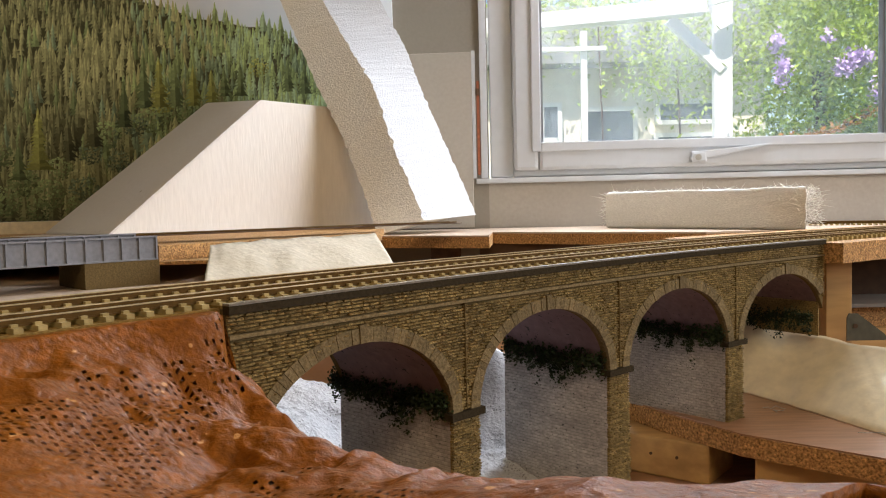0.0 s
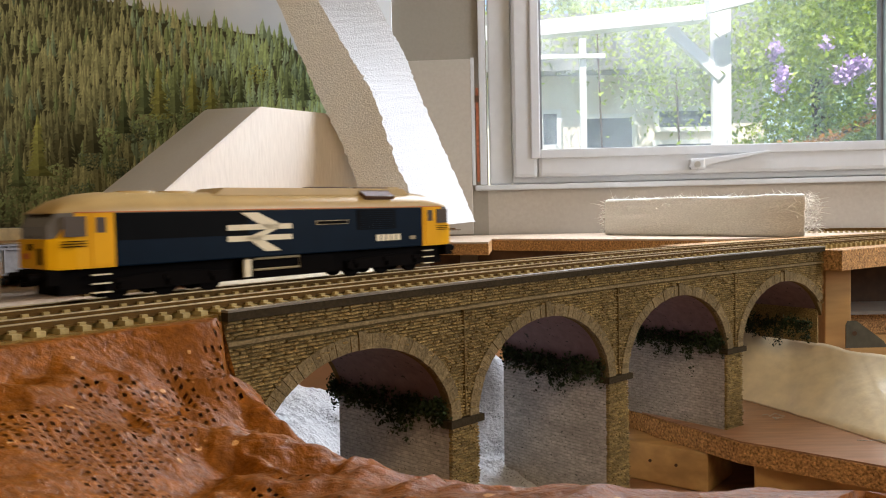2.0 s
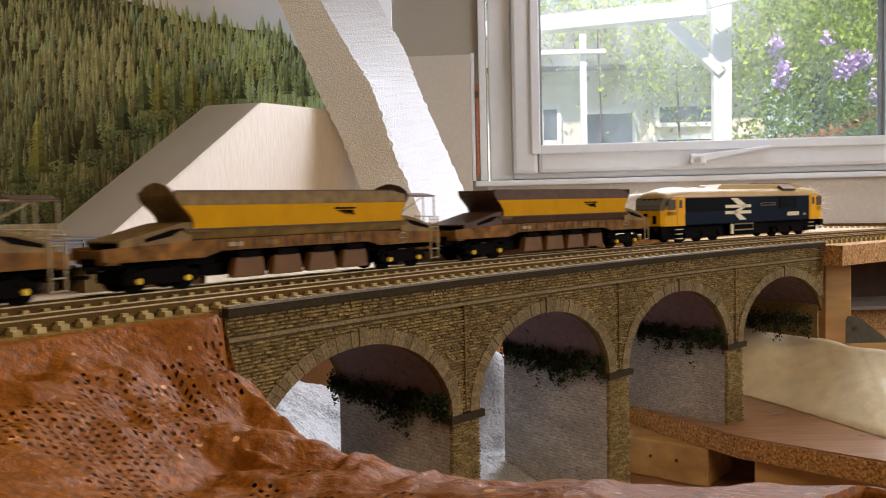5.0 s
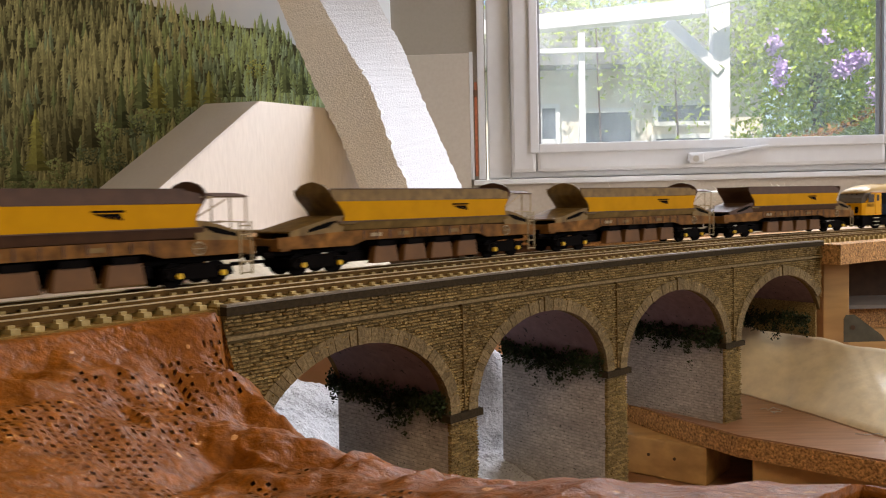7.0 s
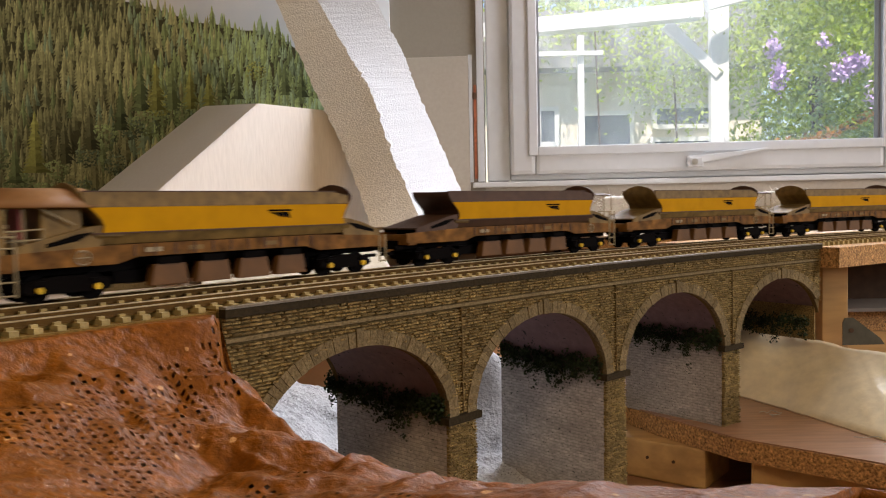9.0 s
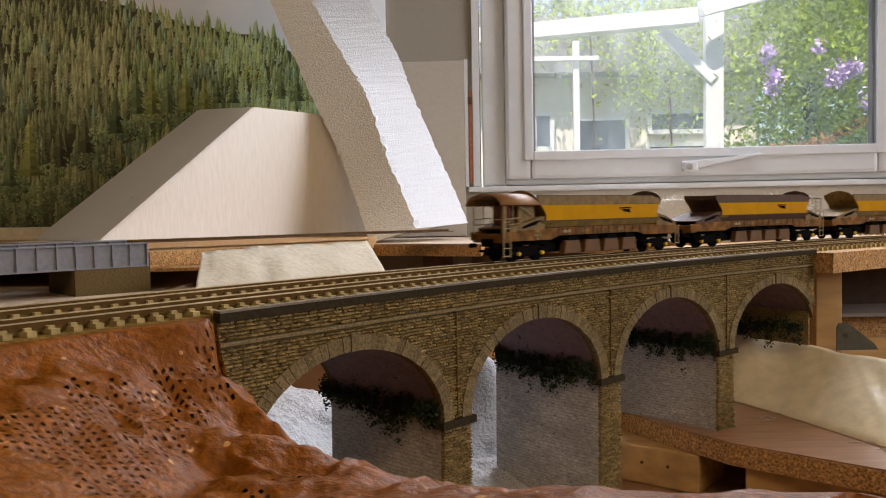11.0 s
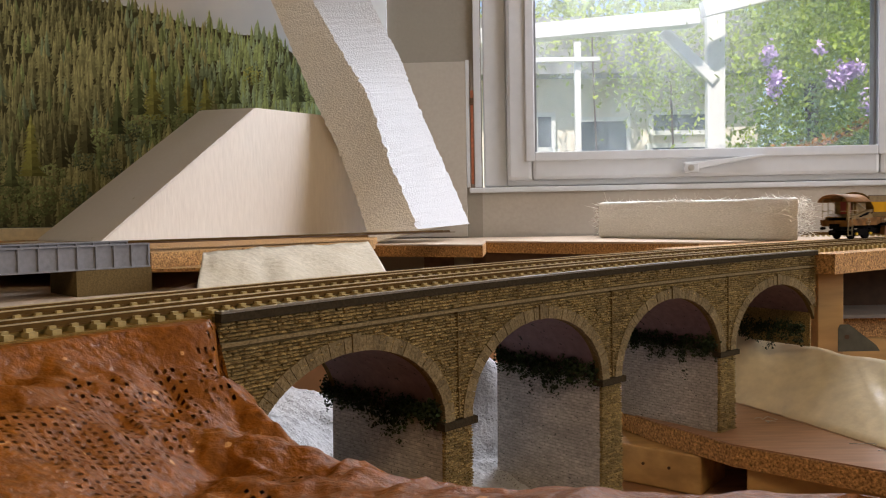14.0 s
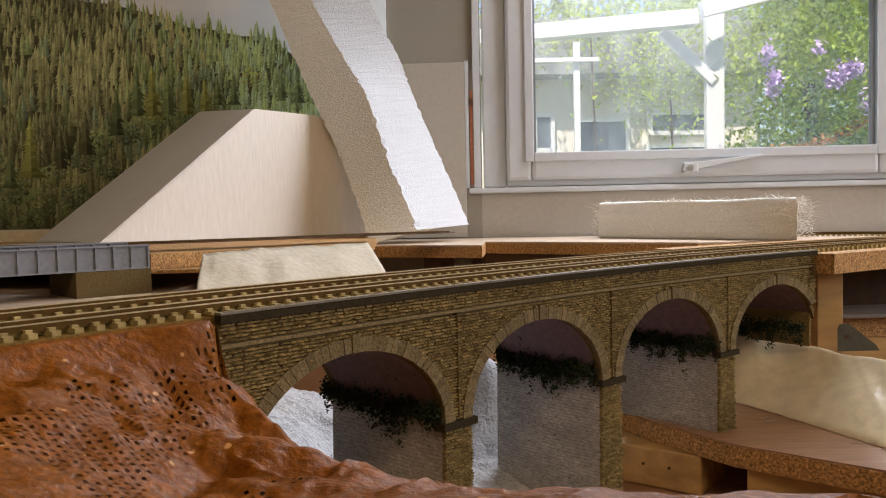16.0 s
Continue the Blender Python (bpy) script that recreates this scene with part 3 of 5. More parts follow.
via = thing("viaduct", "model stone railway viaduct with four arches", "viaduct")
for o0, o1 in ((0.001, 0.005), (DEPTH - 0.005, DEPTH - 0.001)):
    bm = bmesh.new()
    n = 360
    rings = []
    for i in range(n + 1):
        s = S0 + (S1 - S0) * i / n
        lo = under(s)
        lo = Z_SPRING if lo is None else lo
        rings.append([bm.verts.new(on_line(s, o, z)) for o, z in ((o0, lo), (o0, -0.002), (o1, -0.002), (o1, lo))])
    for a, b in zip(rings, rings[1:]):
        for j in range(4):
            bm.faces.new((a[j], a[(j + 1) % 4], b[(j + 1) % 4], b[j]))
    bm.faces.new(rings[0])
    bm.faces.new(rings[-1][::-1])
    part("spandrel_wall", bm, MORTAR, via)
    out_o = -0.0012 if o0 < 0.05 else DEPTH - 0.006
    part("coping", strip(bmesh.new(), S0 - 0.0002, S1 + 0.001, out_o - 0.0008, out_o + 0.0040, -0.0042, -0.0005), COPING, via, "dark slate-grey coping")
    # Thin strip added along the coping for the bright line of sheen.
    part("coping_top", strip(bmesh.new(), S0 - 0.0002, S1 + 0.001, out_o - 0.0011, out_o + 0.0040, -0.0004, 0.0006), COPING_TOP, via, "paler glossy coping top for the window's sheen")
    part("string_course", strip(bmesh.new(), S0, S1, -0.0016 if o0 < 0.05 else DEPTH - 0.004, 0.004 if o0 < 0.05 else DEPTH + 0.0016, -0.0152, -0.0134), RING, via)
part("deck", strip(bmesh.new(), S0, S1, 0.005, DEPTH - 0.005, -0.012, -0.0007), BED, via, "brown track bed between the parapets")
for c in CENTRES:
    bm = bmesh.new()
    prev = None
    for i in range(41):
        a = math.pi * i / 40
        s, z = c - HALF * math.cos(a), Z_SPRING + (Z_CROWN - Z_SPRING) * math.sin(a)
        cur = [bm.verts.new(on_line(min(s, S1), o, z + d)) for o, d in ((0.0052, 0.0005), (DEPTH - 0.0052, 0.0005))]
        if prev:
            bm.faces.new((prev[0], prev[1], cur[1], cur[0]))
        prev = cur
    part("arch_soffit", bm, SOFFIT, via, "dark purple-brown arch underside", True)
for i, c in enumerate(PIERS):
    base = -0.1450 if i == 2 else -0.235
    w0, w1 = PIER_W / 2 - 0.0004, PIER_W / 2 + 0.0016
    bm = bmesh.new()
    rings = []
    for z, w in ((base, w1), (Z_SPRING, w0)):
        rings.append([bm.verts.new(on_line(c + q, o, z)) for q, o in ((-w, 0.0016), (w, 0.0016), (w, DEPTH - 0.001), (-w, DEPTH - 0.001))])
    for j in range(4):
        bm.faces.new((rings[0][j], rings[0][(j + 1) % 4], rings[1][(j + 1) % 4], rings[1][j]))
    bm.faces.new(rings[0][::-1])
    bm.faces.new(rings[1])
    part("pier", bm, PIER_SIDE, via, "grey stone-printed pier")
    part("impost", strip(bmesh.new(), c - w0 - 0.003, c + w0 + 0.003, -0.003, 0.005, Z_SPRING - 0.0042, Z_SPRING), COPING, via, "projecting stone band at the pier head")
part("end_wall", strip(bmesh.new(), S0, S0 + 0.010, 0.002, DEPTH - 0.002, -0.16, -0.006), STONE_REST, via)
part("end_wall", strip(bmesh.new(), S1 - 0.0025, S1 - 0.0005, 0.004, DEPTH - 0.004, -0.09, -0.006), STONE_REST, via)

# ---- track: two lines over the viaduct ----
RAIL_Z = 0.0037
TRACKS = (0.0208, 0.0688)
_b = box(-0.0017, 0.0017, -0.0145, 0.0145, -0.0030, 0.0006)
for side in (-1, 1):
    for e in (-1, 1):
        box(-0.0013, 0.0013, side * 0.00825 + e * 0.0022 - 0.0010, side * 0.00825 + e * 0.0022 + 0.0010, 0.0006, 0.0017, _b)
SLEEPER_ME = mesh(_b, "sleeper", SLEEPER)


def railway(off, s0, s1, near0, near1, label):
    ob = thing("railway_track", label, "railway track", "railway tracks")
    for g in (-0.00825, 0.00825):
        bm = strip(bmesh.new(), s0, s1, off + g - 0.0004, off + g + 0.0004, 0.0006, RAIL_Z - 0.0005, 0.02)
        strip(bm, s0, s1, off + g - 0.0011, off + g + 0.0011, 0.0006, 0.0012, 0.02)
        r = part("rail", bm, RAIL_WEB, ob)
        part("rail_head", strip(bmesh.new(), s0, s1, off + g - 0.0005, off + g + 0.0005, RAIL_Z - 0.0005, RAIL_Z, 0.02), RAIL, r, "polished nickel rail head")
    s, i, rest = s0, 0, bmesh.new()
    while s < s1:
        if near0 < s < near1:
            o = new("sleeper", SLEEPER_ME)
            o.parent = ob
            o.matrix_local = Matrix.Translation(on_line(s, off)) @ Matrix.Rotation(heading(s), 4, "Z")
        else:
            turned(box(-0.0017, 0.0017, -0.0145, 0.0145, -0.0030, 0.0006, bm := bmesh.new()), Matrix.Translation(on_line(s, off)) @ Matrix.Rotation(heading(s), 4, "Z"))
            me = bpy.data.meshes.new("tmp")
            bm.to_mesh(me)
            bm.free()
            rest.from_mesh(me)
            bpy.data.meshes.remove(me)
        s += 0.0086
    tagged(part("far_sleepers", rest, SLEEPER, ob, "khaki sleepers further along"), kind="stuff")
    return ob


railway(TRACKS[0], -1.9, 2.9, -0.17, 1.0, "model railway track with khaki sleepers and nickel rails")
railway(TRACKS[1], -1.9, 2.9, -0.17, 1.0, "model railway track with khaki sleepers and nickel rails")

# ---- boards ----
solid("approach_board", strip(bmesh.new(), -2.0, S0 - 0.0005, 0.0045, 0.112, -0.020, -0.0014, 0.03), BED, "brown painted track board before the viaduct", "track board")
rb = thing("curve_board", "chipboard baseboard that carries the curved track", "baseboard")
part("board", strip(bmesh.new(), S1 + 0.001, 3.0, -0.018, 0.19, -0.0215, -0.0030, 0.03), CHIP, rb)
def slab(name, pts, z0, z1, mat, label, cat, parent=None, kind=""):
    bm = prism(pts, z0, z1, axes="xyz")
    if parent:
        return part(name, bm, mat, parent, label)
    return solid(name, bm, mat, label, cat, kind)


part("leg", turned(box(-0.0128, 0.0128, -0.02, 0.02, -0.52, 0.516, bevel=0.001), pose(0.388, 0.82, -0.5415, 0, 0, 0)), TIMBER, rb, "pine post under the board")
bb = thing("wall_board_shelf", "chipboard baseboard along the window wall", "baseboard")
slab("board", [(-0.42, 1.20), (-0.1026, 1.2547), (0.067, 1.1747), (0.08, 1.3054), (0.2301, 1.2042), (0.36, 1.1166), (0.52, 1.13), (1.9, 1.30), (1.9, 1.36), (0.18, 1.497), (-0.42, 1.54)], -0.0245, -0.0085, CHIP, "chipboard", "", bb)
# Paler top layer: the window's glare on the board is put into its colour.
slab("board_top", [(-0.42, 1.201), (-0.1026, 1.2555), (0.0665, 1.1757), (0.0795, 1.3064), (0.2301, 1.2052), (0.36, 1.1176), (0.52, 1.131), (1.9, 1.301), (1.9, 1.359), (0.18, 1.496), (-0.42, 1.539)], -0.0083, -0.006, CHIP_TOP, "board top coloured paler for the window's glare", "", bb)
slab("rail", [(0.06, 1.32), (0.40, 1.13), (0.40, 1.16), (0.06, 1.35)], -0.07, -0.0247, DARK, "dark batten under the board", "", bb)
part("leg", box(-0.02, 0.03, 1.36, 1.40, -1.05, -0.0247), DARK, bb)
lb = thing("ramp_board", "chipboard baseboard under the foam ramp", "baseboard")
slab("board", [(-0.95, 0.99), (-0.40, 0.885), (-0.2987, 0.86), (-0.2634, 0.905), (-0.2189, 0.955), (-0.1544, 1.005), (-0.0937, 1.105), (-0.09, 1.535), (-0.95, 1.585)], -0.012, 0.004, CHIP, "", "", lb)
slab("lip", [(-0.31, 0.853), (-0.235, 0.86), (-0.25, 0.91), (-0.31, 0.90)], -0.016, -0.0125, CHIP, "split board edge", "", lb)
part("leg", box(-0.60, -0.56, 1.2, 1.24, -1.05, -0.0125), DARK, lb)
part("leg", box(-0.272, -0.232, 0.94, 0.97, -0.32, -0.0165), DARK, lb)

# foam ramp
rf = thing("foam_ramp", "white cut foam embankment block with a sloping end", "foam block")
front = [(-0.487, 1.190, 0.0062), (-0.285, 1.319, 0.2135), (-0.17, 1.3925, 0.2065), (-0.092, 1.442, 0.202), (-0.092, 1.442, 0.0062)]
back = [(-0.672, 1.380, 0.0062), (-0.426, 1.507, 0.2350), (-0.30, 1.512, 0.226), (-0.12, 1.502, 0.212), (-0.12, 1.502, 0.0062)]
bm = bmesh.new()
fv, bv = [bm.verts.new(p) for p in front], [bm.verts.new(p) for p in back]
fs = [bm.faces.new(fv), bm.faces.new(bv[::-1])] + [bm.faces.new((fv[i], bv[i], bv[(i + 1) % 5], fv[(i + 1) % 5])) for i in range(5)]
bmesh.ops.recalc_face_normals(bm, faces=fs)
bmesh.ops.bevel(bm, geom=bm.edges[:], offset=0.002, segments=2, affect="EDGES")
part("foam_body", bm, FOAM_SMOOTH, rf)
slab("base_strip", [(-0.66, 1.17), (-0.475, 1.165), (-0.13, 1.385), (-0.13, 1.47), (-0.66, 1.42)], 0.0042, 0.0060, CHIP_TOP, "thin board under the ramp", "", rf)
# track that climbs past the ramp
rt = thing("back_track", "dark grey model track past the foam ramp", "railway track", "railway tracks")
path = [(-0.9, 0.80), (-0.39, 0.905), (-0.30, 0.955), (-0.20, 1.03), (-0.11, 1.115), (0.02, 1.19)]
for d in (0, 0.0165):
    part("rail", tube([(x - d * 0.6, y + d * 0.8 - 0.01, 0.0145) for x, y in path], 0.0012), RAIL_WEB, rt)
part("track_base", prism([(x + 0.008, y - 0.022) for x, y in path] + [(x - 0.02, y + 0.012) for x, y in path[::-1]], 0.0125, 0.0135, axes="xyz"), DARK, rt)

# leaning foam sheet
def cut_sheet():
    left = [(-0.1059, 1.33, -0.0055), (-0.1324, 1.36, 0.073), (-0.1662, 1.39, 0.16), (-0.2108, 1.42, 0.2504), (-0.2765, 1.46, 0.4052), (-0.3521, 1.49, 0.573)]
    mid = [(-0.0282, 1.33, 0.0168), (-0.0747, 1.36, 0.1276), (-0.1121, 1.40, 0.2452), (-0.1461, 1.42, 0.3017), (-0.2007, 1.45, 0.401), (-0.2698, 1.48, 0.5676)]
    right = [(0.0592, 1.42, 0.0228), (0.0101, 1.43, 0.1397), (-0.0351, 1.445, 0.25), (-0.0551, 1.45, 0.3099), (-0.1008, 1.46, 0.4011), (-0.171, 1.49, 0.5688)]

    def along(line, f):
        g = f * (len(line) - 1)
        i = min(int(g), len(line) - 2)
        p = Vector(line[i]).lerp(Vector(line[i + 1]), g - i)
        return Vector((0.965 * p.x, 0.965 * p.y, 0.965 * p.z + 0.00145 - 0.0022 * max(0, 1 - 8 * f)))
    n, cols = 130, []
    for i in range(n + 1):
        f = i / n
        a, b, c = along(left, f), along(mid, f), along(right, f)
        jag = Vector((noise.noise((f * 60, 0, 1)), 0, noise.noise((f * 60, 4, 1)))) * 0.0035
        jag2 = Vector((noise.noise((f * 45, 9, 1)), 0, 0)) * 0.006
        row = [a + jag, *[a.lerp(b, q) for q in (0.08, 0.35, 0.65, 0.92)], b + jag2, *[b.lerp(c, q) for q in (0.08, 0.35, 0.65, 0.92)], c + jag * 0.8]
        row = [p + Vector((0, noise.noise(p * 220), 0)) * 0.0006 for p in row]
        # back side against the wall
        row += [c + Vector((-0.02, 0.045 * (1 - f) + 0.002, 0.0)), a + Vector((-0.0, 0.08 * (1 - f) + 0.004, 0.0))]
        cols.append(row)
    bm = bmesh.new()
    grid = [[bm.verts.new(p) for p in row] for row in cols]
    k = len(grid[0])
    for r, q in zip(grid, grid[1:]):
        for j in range(k):
            # Right-hand faces take the cool-tinted foam colour.
            bm.faces.new((r[j], r[(j + 1) % k], q[(j + 1) % k], q[j])).material_index = int(5 <= j < 10)
    bm.faces.new(grid[0][::-1])
    bm.faces.new(grid[-1])
    bmesh.ops.recalc_face_normals(bm, faces=bm.faces)
    return bm


solid("foam_offcut", cut_sheet(), FOAM, "rough cut white foam offcut leaning on the wall", "foam sheet").data.materials.append(FOAM_CUT_TINT)

# wadding block on the board
wb = thing("wadding_block", "white glass fibre wadding block with frayed edges", "insulation block")
bm = prism([(0.272, 1.362), (0.490, 1.102), (0.516, 1.166), (0.300, 1.428)], -0.0055, 0.0525, axes="xyz", bevel=0.003)
bmesh.ops.subdivide_edges(bm, edges=bm.edges[:], cuts=6, use_grid_fill=True)
for v_ in bm.verts:
    v_.co += Vector((noise.noise(v_.co * 60), noise.noise(v_.co * 60 + Vector((5, 0, 0))), noise.noise(v_.co * 50) * (1 if v_.co.z > 0.02 else 0))) * 0.0025
part("block", bm, FIBRE, wb)
bm = bmesh.new()
frng = random.Random(3)
wm = pose(0.381, 1.232, 0, 0, 0, -50.0)
for i in range(1500):
    u = frng.uniform(-0.168, 0.168) if i % 3 else frng.choice((-0.168, 0.164)) + frng.gauss(0, 0.003)
    p = wm @ Vector((u, frng.uniform(-0.002, 0.05), frng.uniform(0.030, 0.052) if i % 3 else frng.uniform(0.0, 0.05)))
    d = wm.to_3x3() @ Vector((frng.gauss(0, 1), frng.gauss(0, 0.5) - 0.2, frng.gauss(0.1, 0.45))).normalized() * frng.uniform(0.006, 0.020 if i % 30 else 0.04)
    q = d.cross(Vector((0, 1, 0))).normalized() * 0.00030
    bm.faces.new([bm.verts.new(x) for x in (p - q, p + d * 0.5 + Vector((0, 0, 0.001)), p + d, p + q)])
tagged(part("loose_fibre", bm, FIBRE, wb, "loose white fibres"), kind="stuff")

# ---- track on the board by the window ----
wt = thing("siding_track", "dull model track on the board by the window", "railway track", "railway tracks")
wtm = pose(0.56, 1.262, 0.0, 0, 0, -22)
for y in (0, 0.0165):
    part("rail", turned(box(-0.12, 0.9, y - 0.0005, y + 0.0005, -0.0035, 0.0005), wtm), RAIL_WEB, wt)
for i in range(60):
    part("sleeper", turned(box(-0.1 + i * 0.0075, -0.0966 + i * 0.0075, -0.006, 0.0225, -0.0058, -0.0035), wtm), SLEEPER, wt)

# ---- girder bridge ----
GIRDER = material("blue grey painted girder", (0.23, 0.235, 0.26), 0.55, 0.2, 200, 25, 0.1)
gm = pose(-0.298, 0.85, 0, 0, 0, math.degrees(math.atan2(0.10, 0.108)))
gb_ = thing("girder_bridge", "blue-grey model plate girder bridge", "girder bridge")
for y in (0.0, 0.055):
    z = 0.0 if y == 0 else 0.002
    g = part("girder", turned(box(-0.6, 0, y, y + 0.002, -0.008 + z, 0.0135 + z), gm), GIRDER, gb_)
    part("flange", turned(box(-0.6, 0.0005, y - 0.003, y + 0.005, 0.0135 + z, 0.015 + z), gm), GIRDER, g)
    part("flange", turned(box(-0.6, 0.0005, y - 0.003, y + 0.005, -0.0095 + z, -0.008 + z), gm), GIRDER, g)
    for i in range(34):
        part("stiffener", turned(box(-0.0012 - i * 0.0178, 0.0004 - i * 0.0178, y - 0.0026, y, -0.008 + z, 0.0135 + z), gm), GIRDER, g)
part("deck", turned(box(-0.6, 0, 0.002, 0.055, 0.0, 0.004), gm), DARK, gb_)
part("abutment", turned(box(-0.075, 0.0, -0.006, 0.07, -0.20, -0.0098), gm), MORTAR, gb_, "mottled brown abutment")
low = solid("lower_board", prism([(-1.2, 0.50), (-0.42, 0.62), (-0.28, 0.78), (-0.28, 1.18), (-1.2, 1.18)], -0.052, -0.035, axes="xyz"), CHIP_TOP, "tan painted lower baseboard", "baseboard")
solid("lower_wall", box(-1.2, -0.45, 1.18, 1.20, -0.035, -0.0125), CHIP, "tan board behind the girder bridge", "board")

# ---- draped plaster sheets ----
def surface(fn, nu, nv, thick=0.0015):
    bm = bmesh.new()
    g = [[bm.verts.new(fn(i / nu, j / nv)) for j in range(nv + 1)] for i in range(nu + 1)]
    for i in range(nu):
        for j in range(nv):
            bm.faces.new((g[i][j], g[i + 1][j], g[i + 1][j + 1], g[i][j + 1]))
    bm.normal_update()
    ret = bmesh.ops.extrude_face_region(bm, geom=bm.faces[:])
    for e in ret["geom"]:
        if isinstance(e, bmesh.types.BMVert):
            e.co.z -= thick
    bmesh.ops.recalc_face_normals(bm, faces=bm.faces)
    return bm


def lerp_line(line, f):
    g = f * (len(line) - 1)
    i = min(int(g), len(line) - 2)
    return Vector(line[i]).lerp(Vector(line[i + 1]), g - i)


def drape(u, v):
    top = lerp_line([(-0.243, 0.855, 0.0042), (-0.2105, 0.90, 0.0055), (-0.1665, 0.95, 0.0055), (-0.0859, 1.04, 0.0062)], u)
    bottom = lerp_line([(-0.200, 0.66, -0.060), (-0.13, 0.72, -0.065), (-0.035, 0.86, -0.062)], u)
    p = top.lerp(bottom, v)
    p.z += 0.010 * math.sin(v * math.pi) * 0.5 + noise.noise((u * 8, v * 3, 2)) * 0.003
    if v == 0:
        p += Vector((0, 1, 0)) * noise.noise((u * 22, 0, 7)) * 0.012
    return p


solid("draped_sheet", surface(drape, 60, 16), CREAM_DULL, "cream hardened plaster cloth draped below the board", "plaster cloth", smooth=True)


def cream_bank(u, v):
    top = lerp_line([(0.245, 0.86, -0.072), (0.2992, 0.82, -0.0800), (0.3409, 0.80, -0.0914), (0.3603, 0.77, -0.0937), (0.377, 0.72, -0.0934), (0.394, 0.62, -0.0885), (0.40, 0.5, -0.085)], u)
    bottom = lerp_line([(0.24, 0.80, -0.1425), (0.2805, 0.7692, -0.1425), (0.3034, 0.7121, -0.1425), (0.3348, 0.6155, -0.1425), (0.3616, 0.5679, -0.1425), (0.37, 0.47, -0.1425)], u)
    p = top.lerp(bottom, v)
    p.z += 0.005 * math.sin(v * math.pi) + noise.noise((u * 9, v * 2, 5)) * 0.0022 * (1 - v)
    p.x += noise.noise((u * 30, v, 3)) * 0.002
    return p


solid("plaster_bank", surface(cream_bank, 70, 14), CREAM, "cream smoothed plaster cloth bank below the viaduct end", "plaster cloth", smooth=True)


def white_ground(u, v):
    y = 0.47 + 0.25 * v
    x = -0.30 + (0.295 + 0.19 * y) * u
    z = -0.120 - 0.10 * (u - 0.25) + 0.022 * v + 0.026 * math.exp(-((x + 0.14) / 0.07) ** 2 - ((y - 0.60) / 0.10) ** 2)
    z += 0.068 * math.exp(-((x - 0.045) / 0.035) ** 2 - ((y - 0.72) / 0.045) ** 2)
    z += noise.noise((x * 22, y * 22, 0)) * 0.008 + noise.noise((x * 90, y * 90, 3)) * 0.0034 + noise.noise((x * 240, y * 240, 3)) * 0.0012
    return Vector((x, y, z))


solid("plaster_ground", surface(white_ground, 130, 100), PLASTER, "crumpled white plaster cloth ground behind the viaduct", "plaster cloth", smooth=True)
solid("valley_back_board", box(-0.5, 0.45, 1.02, 1.04, -0.4, -0.055), PANEL, "peach plywood panel behind the valley", "panel")

# ---- lower shelf and timbers ----
sh = thing("pier_shelf", "curved chipboard shelf that carries a viaduct pier", "shelf")
EDGE = [(0.13, 0.83), (0.1618, 0.76), (0.185, 0.705), (0.2087, 0.6645), (0.2286, 0.6297), (0.2696, 0.5936), (0.3055, 0.5615), (0.3406, 0.5347), (0.42, 0.48)]
slab("shelf_board", EDGE + [(0.62, 0.62), (0.62, 0.95), (0.2, 0.95)], -0.1612, -0.1452, CHIP, "", "", sh)
slab("veneer", [(x + 0.0012, y + 0.0012) for x, y in EDGE] + [(0.62, 0.62), (0.62, 0.95), (0.2, 0.95)], -0.145, -0.1438, VENEER, "reddish veneered shelf top", "", sh)
part("support_block", turned(box(-0.085, 0.085, -0.03, 0.03, -0.195, -0.1616, bevel=0.002), pose(0.165, 0.735, 0, 0, 0, -38)), TIMBER, sh, "pine support block with screws")
for u in (0.035, 0.058):
    part("screw", turned(disc((u, -0.176), 0.0013, -0.0312, -0.0302), pose(0.165, 0.735, 0, 0, 0, -38)), DARK, sh)
part("support_block", turned(box(-0.03, 0.20, -0.02, 0.02, -0.195, -0.1616, bevel=0.002), pose(0.275, 0.63, 0, 0, 0, -30)), TIMBER, sh)
solid("base_floor_board", box(0.02, 0.9, 0.42, 1.0, -0.215, -0.1955), VENEER, "orange varnished lower board", "board")
gl = thing("glue_strings", "dried white glue strings on the shelf top", "glue strings")
grng = random.Random(17)
for gx, gy in ((0.262, 0.735), (0.276, 0.705), (0.282, 0.690), (0.318, 0.625), (0.330, 0.605)):
    pts = [(gx, gy, -0.1432)]
    for _ in range(7):
        gx, gy = gx + grng.gauss(0.0015, 0.002), gy + grng.gauss(-0.001, 0.0025)
        pts.append((gx, gy, -0.1432 + abs(grng.gauss(0, 0.0008))))
    part("glue_strand", tube(pts, 0.00035, n=5), PLASTER, gl)
bk = thing("angle_bracket", "dull metal angle bracket beside the post", "bracket")
part("plate", turned(prism([(0, 0), (0.040, 0), (0.036, 0.006), (0.010, 0.026), (0.002, 0.026), (0, 0.022)], 0, 0.0012), pose(0.382, 0.772, -0.098)), BRACKET, bk)
part("hole", turned(disc((0.008, 0.014), 0.0022, -0.0006, 0.0), pose(0.382, 0.772, -0.098)), DARK, bk)
ib = thing("inner_shelf", "dark shelf under the baseboard with a pale top", "shelf")
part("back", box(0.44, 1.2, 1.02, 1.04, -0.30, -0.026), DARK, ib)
part("shelf_top", box(0.44, 1.2, 0.93, 1.02, -0.0885, -0.0845), WALL, ib, "pale shelf top")
part("front_rail", box(0.44, 1.2, 0.94, 0.96, -0.112, -0.089), CHIP, ib)
part("lower_rail", box(0.44, 1.2, 0.93, 0.95, -0.16, -0.1125), TIMBER, ib)

